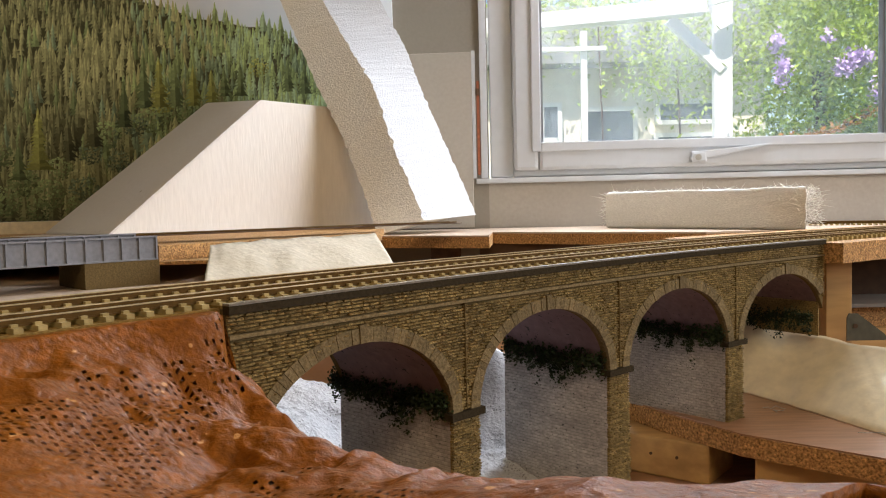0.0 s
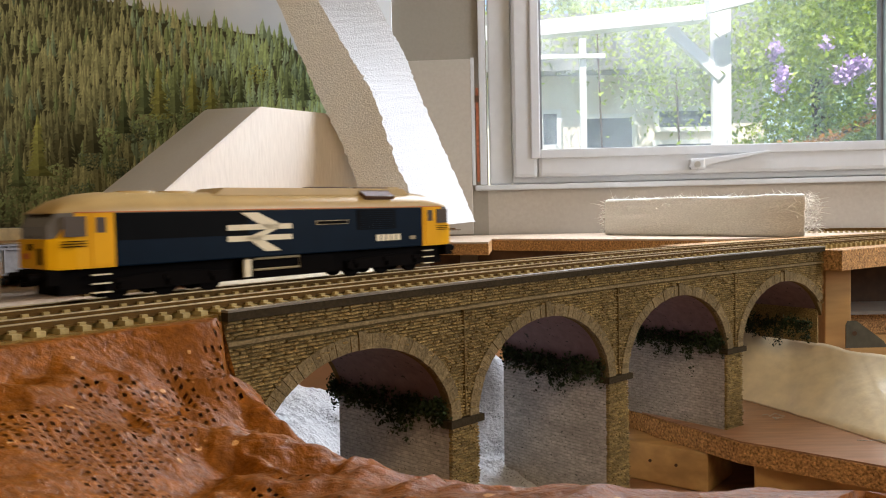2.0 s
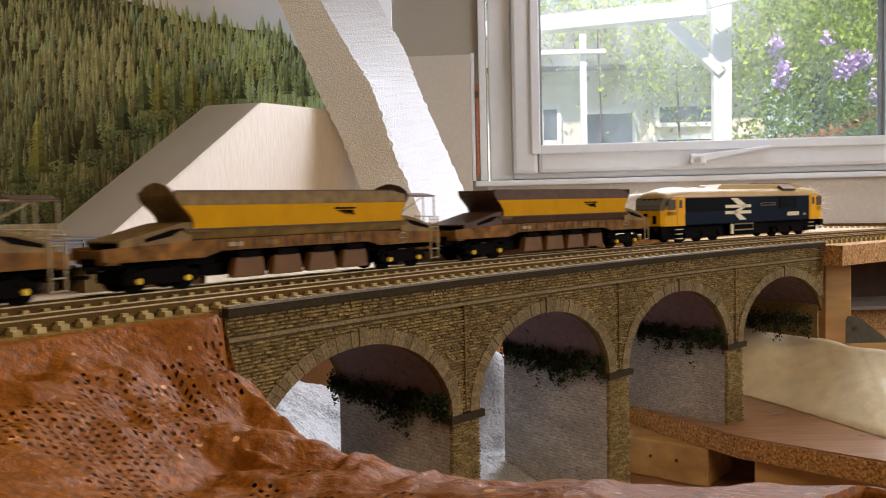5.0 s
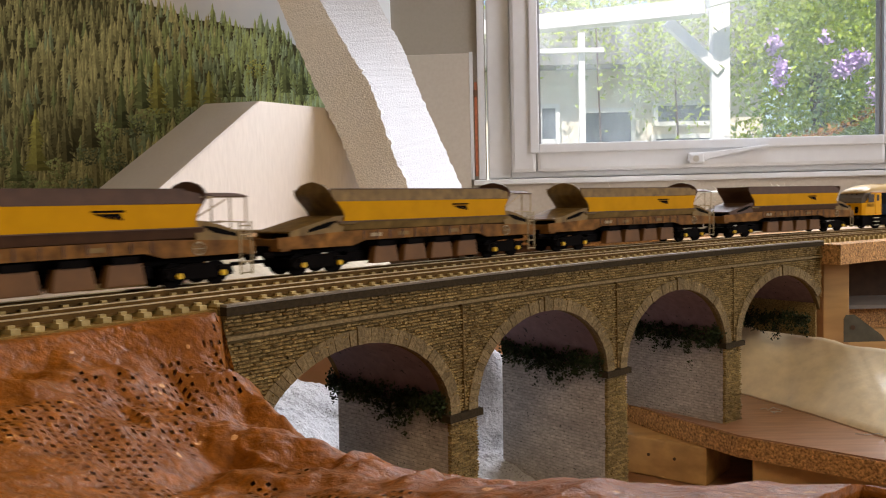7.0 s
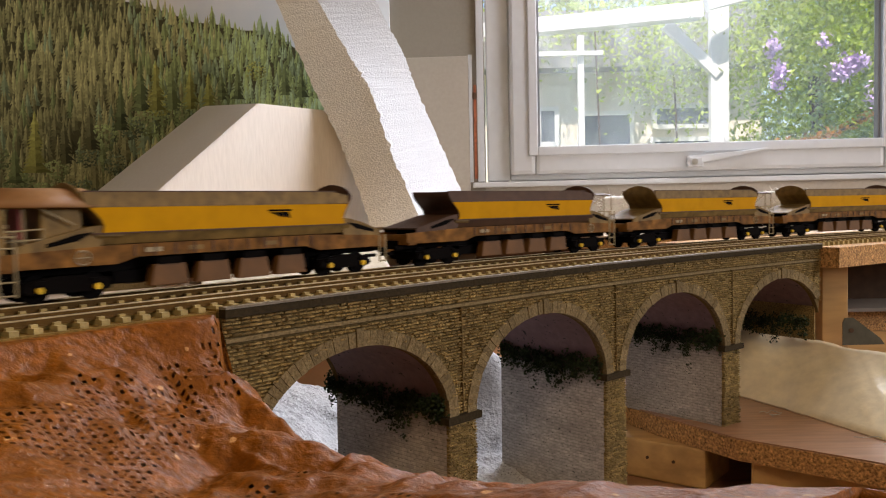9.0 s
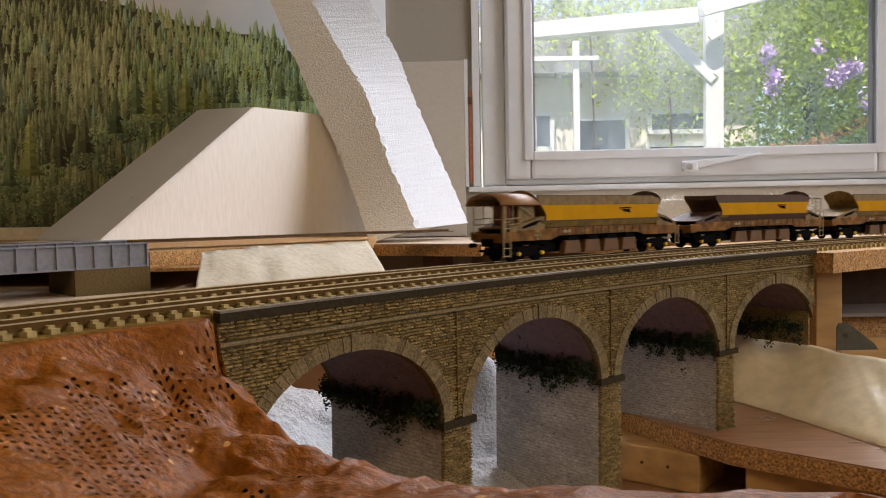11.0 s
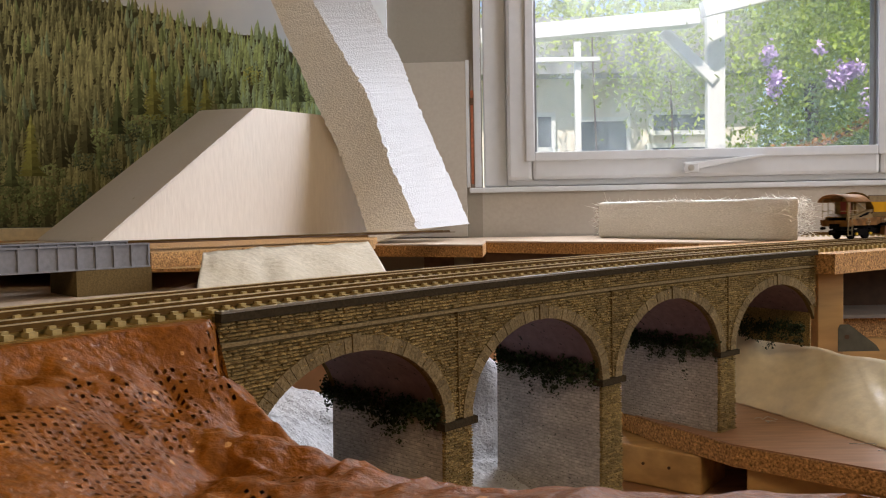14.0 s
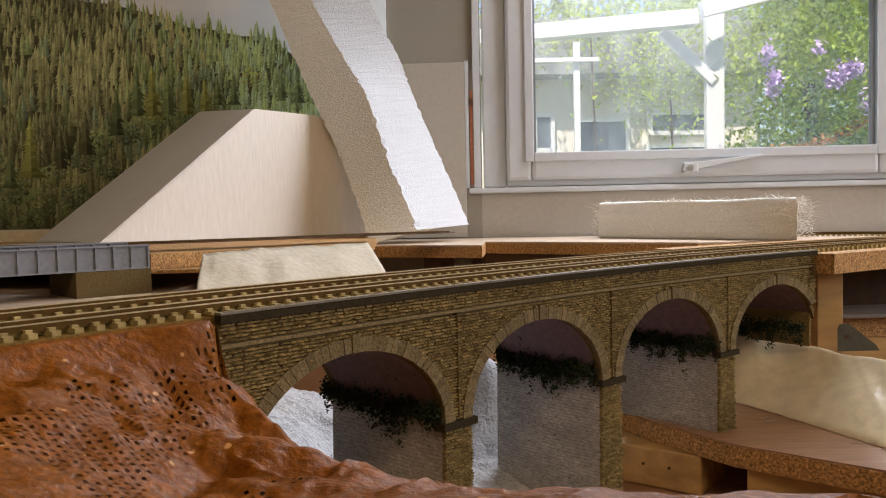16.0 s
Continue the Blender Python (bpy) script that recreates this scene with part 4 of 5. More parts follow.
# ---- brown hillside before the viaduct ----
CTRL = np.array([(-0.2800, 0.0993, -0.0015), (-0.2351, 0.1655, -0.0015), (-0.1881, 0.2302, -0.0015), (-0.1453, 0.2855, -0.0015), (-0.1137, 0.3242,
                 -0.0015), (-0.0957, 0.3456, -0.0015), (-0.0933, 0.3484, -0.0254), (-0.0863, 0.3565, -0.0360), (-0.0786, 0.3654, -0.0475), (-0.0674,
                 0.3782, -0.0660), (-0.1221, 0.2500, -0.0131), (-0.1054, 0.2850, -0.0215), (-0.0900, 0.3150, -0.0265), (-0.1032, 0.1950, -0.0244),
                 (-0.0859, 0.2250, -0.0354), (-0.0674, 0.2650, -0.0423), (-0.0888, 0.2750, -0.0332), (-0.0675, 0.3000, -0.0407), (-0.0513, 0.3150,
                 -0.0536), (-0.0321, 0.3000, -0.0527), (-0.0066, 0.2800, -0.0537), (0.0123, 0.2650, -0.0540), (0.0191, 0.2000, -0.0291), (0.0329,
                 0.1900, -0.0240), (0.0476, 0.1900, -0.0270), (0.0704, 0.1800, -0.0241), (0.0970, 0.1800, -0.0242), (-0.0250, 0.3600, -0.1100),
                 (0.0300, 0.3300, -0.1200), (0.0000, 0.1200, -0.0500), (0.1200, 0.1200, -0.0500), (0.1200, 0.3000, -0.1500), (0.2500, 0.2200,
                 -0.1200)])


def spline(ctrl):
    def u(r):
        return np.where(r > 0, r * r * np.log(r + 1e-12), 0)
    n = len(ctrl)
    d = np.linalg.norm(ctrl[:, None, :2] - ctrl[None, :, :2], axis=2)
    a = np.zeros((n + 3, n + 3))
    a[:n, :n] = u(d) + np.eye(n) * 1e-5
    a[:n, n], a[:n, n + 1:], a[n, :n], a[n + 1:, :n] = 1, ctrl[:, :2], 1, ctrl[:, :2].T
    w = np.linalg.solve(a, np.append(ctrl[:, 2], (0, 0, 0)))
    return lambda x, y: float(u(np.hypot(x - ctrl[:, 0], y - ctrl[:, 1])) @ w[:n] + w[n] + w[n + 1] * x + w[n + 2] * y)


hill_z = spline(CTRL)
# where the cloth meets the viaduct's face: distance along the line, bearing, depth and height
FOOT_S = np.array((0.0285, 0.030, 0.039, 0.049, 0.058, 0.067, 0.077))
FOOT_Z = np.array((-0.020, -0.027, -0.034, -0.043, -0.055, -0.065, -0.070))
FOOT_P = [on_line(q, -0.003) for q in FOOT_S]
FOOT_A, FOOT_Y = np.array([q.x / q.y for q in FOOT_P]), np.array([q.y for q in FOOT_P])


def hill_point(u, v):
    # u runs along the line of the track, v from the track's edge towards the open side
    s = -0.30 + 0.80 * u
    before = s < S0 - 0.0006
    away = (0.215 + 0.10 * u) * v - (0.0055 if before else -0.0025)
    base = on_line(s, -away)
    x, y = base.x, base.y
    z = hill_z(x, y)
    steep = min(1, max(0, away) / 0.014)
    bench = min(1, max(0, (away - 0.018) / 0.045))
    z += 0.0055 * (bench - steep) * min(1, max(0, (0.11 - s) / 0.07))
    if before:
        if s > S0 - 0.035:      # shoulder against the viaduct's end
            z = max(z, -0.0042 - 0.9 * max(0, away - 0.002) - 0.10 * max(0, S0 - 0.012 - s))
        z = min(z, -0.0022)
    elif s < 0.14:
        d = s - S0
        e = min(d, 0.035)
        z = min(z, -0.028 - 0.85 * e - 7 * e * e - 0.62 * (d - e) + 0.16 * away)
    bearing = x / max(y, 0.01)
    if FOOT_A[0] < bearing < FOOT_A[-1] + 0.02 and y > 0.20:   # the bank falls away in front of the first arch
        z = min(z, EYE_Z + (float(np.interp(bearing, FOOT_A, FOOT_Z)) - 0.0015 - EYE_Z) * y / float(np.interp(bearing, FOOT_A, FOOT_Y)))
    edge = min(1, max(0, away) * 45) * min(1, max(0.25, (y - 0.17) * 9))
    fold = 1 - abs(noise.noise((x * 30 + 2, y * 48, 9))) * 2.2
    dent = noise.noise((x * 52 + 3, y * 40, 12))
    z += edge * (noise.noise((x * 45, y * 45, 0)) * 0.0050 + noise.noise((x * 75 + 7, y * 62, 1)) * 0.0036 + noise.noise((x * 120, y * 130, 4)) * 0.0018
                 + noise.noise((x * 300, y * 300, 6)) * 0.00055 + 0.0028 * fold ** 3 - 0.005 * max(0, dent - 0.15))
    return Vector((x, y, max(z, -0.24)))


def cloth_hill(nu, nv):
    """Plaster cloth whose open weave shows as real holes where the plaster is thin."""
    hrng = random.Random(29)
    shift = (0, -0.12, 0.12)
    top = [hill_point((i + shift[i % 3]) / nu, max(0, j + shift[j % 3]) / nv) for i in range(nu + 1) for j in range(nv + 1)]
    verts = top + [p - Vector((0, 0, 0.0042)) for p in top]
    w, half = nv + 1, len(top)
    faces = []
    for i in range(nu):
        for j in range(nv):
            a = i * w + j
            faces.append((a + half, a + half + 1, a + half + w + 1, a + half + w))
            p = top[a]
            if i % 3 == 1 and j % 3 == 1 and p.x < 0.0 and p.y > 0.16 and j > 8:
                thin = noise.noise((p.x * 24 + 5, p.y * 24, 2)) + 0.35 * noise.noise((p.x * 70, p.y * 70, 8))
                if thin > 0.13 and hrng.random() < 0.50 + thin:
                    continue
            faces.append((a, a + w, a + w + 1, a + 1))
    rim = [i * w for i in range(nu + 1)] + [nu * w + j for j in range(1, w)] + [i * w + nv for i in range(nu - 1, -1, -1)] + [j for j in range(nv - 1, 0, -1)]
    faces += [(a, a + half, b + half, b) for a, b in zip(rim, rim[1:] + rim[:1])]
    me = bpy.data.meshes.new("hillside")
    me.from_pydata(verts, [], faces)
    me.materials.append(HILL)
    me.polygons.foreach_set("use_smooth", [True] * len(faces))
    return me


tagged(new("hillside", cloth_hill(690, 255)), "brown painted plaster cloth hillside with an open weave", "hillside")
# ---- train ----
YELLOW = material("yellow paint", (0.72, 0.36, 0.003), 0.5, 0.08, 60, 8, 0.02, spec=0.12)
WAGON_YELLOW = material("wagon yellow paint", (0.52, 0.265, 0.002), 0.6, 0.12, 90, 14, 0.05, second=(0.46, 0.20, 0.004), spec=0.05)
BLUE = material("dark blue paint", (0.0014, 0.0075, 0.018), 0.4, 0.15, 60, 8, 0.02, spec=0.05)
ROOF = material("buff roof paint", (0.44, 0.31, 0.13), 0.35, 0.12, 60, 12, 0.03)
GRIME = material("grimy roof panel", (0.10, 0.05, 0.03), 0.5, 0.3, 100, 20, 0.1)
BLACK = material("black underframe", (0.004, 0.0032, 0.003), 0.7, 0.3, 100, 20, 0.1, spec=0.03)
SILVERED = material("black grille", (0.003, 0.0035, 0.004), 0.5, 0.2, 100, 20, 0.1, spec=0.03)
WHITE = material("white lettering paint", (0.74, 0.66, 0.48), 0.5, 0.05, 60, 10, 0.0)
CABGLASS = material("cab window glass", (0.10, 0.085, 0.075), 0.08, 0.1, 40, 10, 0.0)
RUST = material("rust brown frame", (0.20, 0.092, 0.020), 0.7, 0.65, 160, 70, 0.2, second=(0.11, 0.05, 0.018), spec=0.15)
DOOR = material("brown hopper door", (0.14, 0.064, 0.018), 0.6, 0.25, 120, 20, 0.1)
BROWN = material("dark brown hopper rim", (0.075, 0.036, 0.018), 0.6, 0.3, 120, 20, 0.15)
OLIVE = material("weathered olive sheet", (0.20, 0.125, 0.035), 0.6, 0.45, 160, 40, 0.15)
CANOPY = material("rusty canopy", (0.29, 0.145, 0.055), 0.55, 0.25, 120, 22, 0.1)
WIRE = material("dull handrail wire", (0.33, 0.27, 0.16), 0.5, 0.2, 120, 22, 0.0)
SCREEN = material("reflecting windscreen", (0.15, 0.14, 0.13), 0.1, 0.2, 40, 10, 0.0, spec=0.5)
ORANGE = material("orange stripe", (0.5, 0.12, 0.02), 0.5, 0.1, 60, 8, 0.0)
AXLE = material("yellow axle end", (0.75, 0.48, 0.01), 0.5, 0.2, 120, 20, 0.0)


def loft(sections, bm=None):
    """Skin over rings of points, one ring a section."""
    bm = bm or bmesh.new()
    rings = [[bm.verts.new(p) for p in ring] for ring in sections]
    for a, b in zip(rings, rings[1:]):
        n = len(a)
        for j in range(n):
            bm.faces.new((a[j], a[(j + 1) % n], b[(j + 1) % n], b[j]))
    bm.faces.new(rings[0][::-1])
    bm.faces.new(rings[-1])
    bmesh.ops.recalc_face_normals(bm, faces=bm.faces)
    return bm


def bogie(parent, x, axles, wheel_r, length, colour_ends, z0=0.0):
    b = part("bogie", box(x - length / 2, x + length / 2, -0.0135, 0.0135, 0.005, 0.0105), BLACK, parent, "black bogie")
    for y in (-0.0148, 0.0128):
        part("side_frame", prism([(x - length / 2, 0.0065), (x - length / 2 + 0.004, 0.0045), (x + length / 2 - 0.004, 0.0045), (x + length / 2, 0.0065), (x + length / 2 - 0.002, 0.0105), (x + 0.006, 0.0125), (x - 0.006, 0.0125), (x - length / 2 + 0.002, 0.0105)], y, y + 0.002), BLACK, b)
    for a in axles:
        for y in (-0.0098, 0.0072):
            part("wheel", disc((x + a, wheel_r), wheel_r, y, y + 0.0026, n=18), BLACK, b)
        part("axle_box", disc((x + a, wheel_r), 0.0016, -0.0166, -0.0146, n=8), AXLE if colour_ends else BLACK, b, "yellow axle end" if colour_ends else "")
        part("axle_box", disc((x + a, wheel_r), 0.0021, 0.0146, 0.0166, n=8), AXLE if colour_ends else BLACK, b)
        part("axle_spring", box(x + a - 0.003, x + a + 0.003, -0.0158, -0.0146, 0.0086, 0.0108), BLACK, b)
    return b


def locomotive():
    ob = thing("locomotive", "dark blue model diesel locomotive with yellow cabs and buff roof", "locomotive")
    HB, HL, HW = 0.1025, 0.1325, 0.0185      # half blue, half body, half width
    Z0, Z1, ZT = 0.0165, 0.0425, 0.0535
    part("body_side", box(-HB, HB, -HW, HW, Z0, Z1, bevel=0.0006), BLUE, ob)
    # roof: a rounded section along the whole body, drooping over the cabs
    def roof_ring(x, w, z, top):
        return [(x, w * math.cos(a), z + (top - z) * math.sin(a) ** 0.8) for a in (math.pi * i / 14 for i in range(15))] + [(x, -w, z - 0.0004), (x, w, z - 0.0004)]
    xs = [(-HL + 0.003, 0.78, Z1, Z1 + 0.0012), (-HL + 0.010, 0.90, Z1 - 0.0, ZT - 0.0048), (-HL + 0.020, 0.97, Z1, ZT - 0.0020), (-HB, 1.0, Z1, ZT - 0.0010), (0, 1.0, Z1, ZT - 0.0010), (HB, 1.0, Z1, ZT - 0.0010), (HL - 0.020, 0.97, Z1, ZT - 0.0020), (HL - 0.010, 0.90, Z1, ZT - 0.0048), (HL - 0.003, 0.78, Z1, Z1 + 0.0012)]
    part("roof", loft([roof_ring(x, HW * w, z, t) for x, w, z, t in xs]), ROOF, ob, "buff rounded roof", True)
    part("gutter_line", box(-HB - 0.018, HB + 0.018, -HW - 0.0003, HW + 0.0003, Z1 - 0.0001, Z1 + 0.0003), ORANGE, ob, "thin orange cantrail line")
    for sgn in (-1, 1):
        def ring(x, w, z0, z1):
            return [(sgn * x, -w, z0), (sgn * x, w, z0), (sgn * x, w, z1), (sgn * x, -w, z1)]
        cab = part("cab", loft([ring(HB + 0.0002, HW, Z0, Z1), ring(HL - 0.012, HW * 0.985, Z0, Z1), ring(HL - 0.004, HW * 0.90, Z0, 0.031), ring(HL, HW * 0.80, Z0 + 0.0005, 0.0305)]), YELLOW, ob, "yellow cab")
        # windscreen block set over the nose
        part("windscreen", loft([ring(HL - 0.0115, HW * 0.985, 0.0312, Z1), ring(HL - 0.0045, HW * 0.86, 0.0312, Z1 - 0.0002), ring(HL - 0.0010, HW * 0.76, 0.0308, Z1 - 0.006), ]), SCREEN, cab, "reflecting cab windscreen")
        for y in (-0.0062, 0.0, 0.0062):
            part("screen_pillar", turned(box(-0.0006, 0.0006, y - 0.0006, y + 0.0006, 0.0, 0.0112), Matrix.Translation((sgn * (HL - 0.0013), 0, 0.0312)) @ Matrix.Rotation(sgn * -0.28, 4, "Y")), BLACK, cab)
        for y in (-1, 1):
            part("side_window", box(min(sgn * (HB + 0.0135), sgn * (HB + 0.0235)), max(sgn * (HB + 0.0135), sgn * (HB + 0.0235)), y * HW - 0.0003, y * HW + 0.0003, 0.0315, 0.0408), CABGLASS, cab, "dark cab side window")
            door = part("door", box(min(sgn * (HB + 0.0025), sgn * (HB + 0.0112)), max(sgn * (HB + 0.0025), sgn * (HB + 0.0112)), y * HW - 0.0004, y * HW + 0.0004, Z0 + 0.001, 0.0420), YELLOW, cab)
            part("door_window", box(min(sgn * (HB + 0.0046), sgn * (HB + 0.0092)), max(sgn * (HB + 0.0046), sgn * (HB + 0.0092)), y * HW - 0.0006, y * HW + 0.0006, 0.0330, 0.0402), CABGLASS, door)
            for k in range(3):
                part("step", box(min(sgn * (HB + 0.002), sgn * (HB + 0.011)), max(sgn * (HB + 0.002), sgn * (HB + 0.011)), y * 0.0165 - 0.001, y * 0.0165 + 0.001, 0.0045 + k * 0.0042, 0.0051 + k * 0.0042), WHITE, cab, "white edged footstep")
        for k in range(3):
            part("data_panel", box(min(sgn * (HB + 0.0135), sgn * (HB + 0.0245)), max(sgn * (HB + 0.0135), sgn * (HB + 0.0245)), -HW - 0.0003, -HW + 0.0003, 0.0268 + k * 0.0012, 0.0272 + k * 0.0012), BLACK, cab)
        part("nose_grille", box(min(sgn * (HL - 0.0006), sgn * (HL + 0.0004)), max(sgn * (HL - 0.0006), sgn * (HL + 0.0004)), -0.0105, -0.0065, 0.019, 0.0265), BLACK, cab)
        part("nose_lamp", box(min(sgn * (HL - 0.0006), sgn * (HL + 0.0004)), max(sgn * (HL - 0.0006), sgn * (HL + 0.0004)), -0.001, 0.004, 0.0255, 0.0285), BLACK, cab)
        part("warning_panel", box(min(sgn * (HL - 0.0006), sgn * (HL + 0.0003)), max(sgn * (HL - 0.0006), sgn * (HL + 0.0003)), 0.0035, 0.0095, 0.0215, 0.0240), ORANGE, cab)
        part("buffer_beam", box(min(sgn * (HL - 0.006), sgn * (HL + 0.0006)), max(sgn * (HL - 0.006), sgn * (HL + 0.0006)), -0.0165, 0.0165, 0.0095, 0.0162), BLACK, ob)
        for y in (-0.0115, 0.0115):
            part("buffer", tube([(sgn * HL, y, 0.0135), (sgn * (HL + 0.0055), y, 0.0135), (sgn * (HL + 0.0056), y, 0.0135), (sgn * (HL + 0.0066), y, 0.0135)], 0.0019, n=10), BLACK, ob)
        part("coupling", box(min(sgn * HL, sgn * (HL + 0.006)), max(sgn * HL, sgn * (HL + 0.006)), -0.0015, 0.0015, 0.009, 0.011), BLACK, ob)
        bogie(ob, sgn * 0.074, (-0.025, 0.0, 0.025), 0.0072, 0.066, False)
    part("fuel_tank", box(-0.030, 0.030, -0.0150, 0.0150, 0.0045, 0.0160, bevel=0.0012), BLACK, ob)
    part("tank_guard", tube([(-0.031, -0.0168, 0.0165), (-0.031, -0.0168, 0.0065), (-0.0285, -0.0168, 0.0065), (-0.0285, -0.0168, 0.0145), (-0.025, -0.0168, 0.0155), (0.004, -0.0168, 0.0155), (0.004, -0.0168, 0.0095), (-0.026, -0.0168, 0.0095)], 0.0007), WIRE, ob, "pale pipe frame on the fuel tank")
    part("tank_plate", box(-0.0325, -0.0285, -0.0176, -0.0164, 0.0060, 0.0155), WHITE, ob)
    part("underframe", box(-0.1265, 0.1265, -0.0118, 0.0118, 0.0042, 0.0166), BLACK, ob, "black underframe equipment")
    # roof details
    for x in (-0.083, -0.061):
        part("roof_fan", loft([[(x + q * math.cos(a), q * math.sin(a) * 0.75, z) for a in (2 * math.pi * i / 16 for i in range(16))] for q, z in ((0.0105, ZT - 0.003), (0.0095, ZT - 0.0004))]), ROOF, ob)
    part("roof_hatch", prism([(-0.048, ZT - 0.0035), (-0.040, ZT + 0.0012), (0.092, ZT + 0.0012), (0.098, ZT - 0.0035)], -0.0125, 0.0125, bevel=0.0006), ROOF, ob)
    part("exhaust_panel", prism([(0.052, ZT + 0.0013), (0.079, ZT + 0.0013), (0.079, ZT + 0.0019), (0.052, ZT + 0.0019)], -0.0115, 0.0105), GRIME, ob, "sooty brown roof panel")
    part("exhaust_slope", turned(box(0.054, 0.078, -0.0012, 0.0012, -0.0045, 0.0045), pose(0, -0.0142, ZT - 0.0025, -58)), GRIME, ob)
    part("small_hatch", box(0.018, 0.046, -0.0115, -0.004, ZT + 0.0012, ZT + 0.0020), GRIME, ob)
    part("horn_box", box(0.084, 0.096, -0.004, 0.004, ZT + 0.0012, ZT + 0.0024), ROOF, ob)
    # side grilles, arrow emblem bars and number
    for y in (-1, 1):
        part("side_grille", box(-HB + 0.001, -0.030, y * HW - 0.0003, y * HW + 0.0003, 0.0290, 0.0418), SILVERED, ob, "black louvred side grille")
        part("side_grille", box(0.046, 0.078, y * HW - 0.0003, y * HW + 0.0003, 0.0290, 0.0412), SILVERED, ob)
        for k in range(9):
            part("louvre", box(0.048, 0.076, y * (HW + 0.0004) - 0.0002, y * (HW + 0.0004) + 0.0002, 0.0297 + k * 0.00125, 0.0301 + k * 0.00125), BLUE, ob)
        # double arrow: two bars and two slanting strokes, as one flat emblem
        def q(a, b):
            return (-0.043 + a * 0.041, 0.0195 + b * 0.0215) if y < 0 else (-0.002 - a * 0.041, 0.0195 + b * 0.0215)
        em = bmesh.new()
        for poly in (((0, 0.56), (1, 0.56), (1, 0.70), (0, 0.70)), ((0, 0.28), (1, 0.28), (1, 0.42), (0, 0.42)),
                     ((0.20, 1.0), (0.46, 1.0), (0.80, 0.70), (0.80, 0.56), (0.62, 0.56)), ((0.80, 0.60), (0.66, 0.60), (0.26, 0.36), (0.26, 0.30), (0.44, 0.30)),
                     ((0.26, 0.40), (0.44, 0.40), (0.82, 0.0), (0.56, 0.0))):
            prism([q(*p) for p in poly], y * (HW + 0.0002) - 0.00015, y * (HW + 0.0002) + 0.00015, em)
        part("arrow_emblem", em, WHITE, ob, "off-white double bar emblem")
        nb = bmesh.new()
        for k in range(5):
            prism([(0.0615 + k * 0.0043, 0.0215), (0.0648 + k * 0.0043, 0.0215), (0.0648 + k * 0.0043, 0.0255), (0.0615 + k * 0.0043, 0.0255)], y * (HW + 0.0002) - 0.00015, y * (HW + 0.0002) + 0.00015, nb)
        part("number_bars", nb, WHITE, ob, "off-white number bars")
        part("nameplate", box(0.0150, 0.0390, y * HW - 0.0005, y * HW + 0.0005, 0.0330, 0.0355), WIRE, ob, "thin metal nameplate")
        part("nameplate_field", box(0.0156, 0.0384, y * HW - 0.0006, y * HW + 0.0006, 0.0334, 0.0351), BLACK, ob)
        part("small_panel", box(0.0905, 0.0955, y * HW - 0.0004, y * HW + 0.0004, 0.0215, 0.0238), WIRE, ob)
    return ob


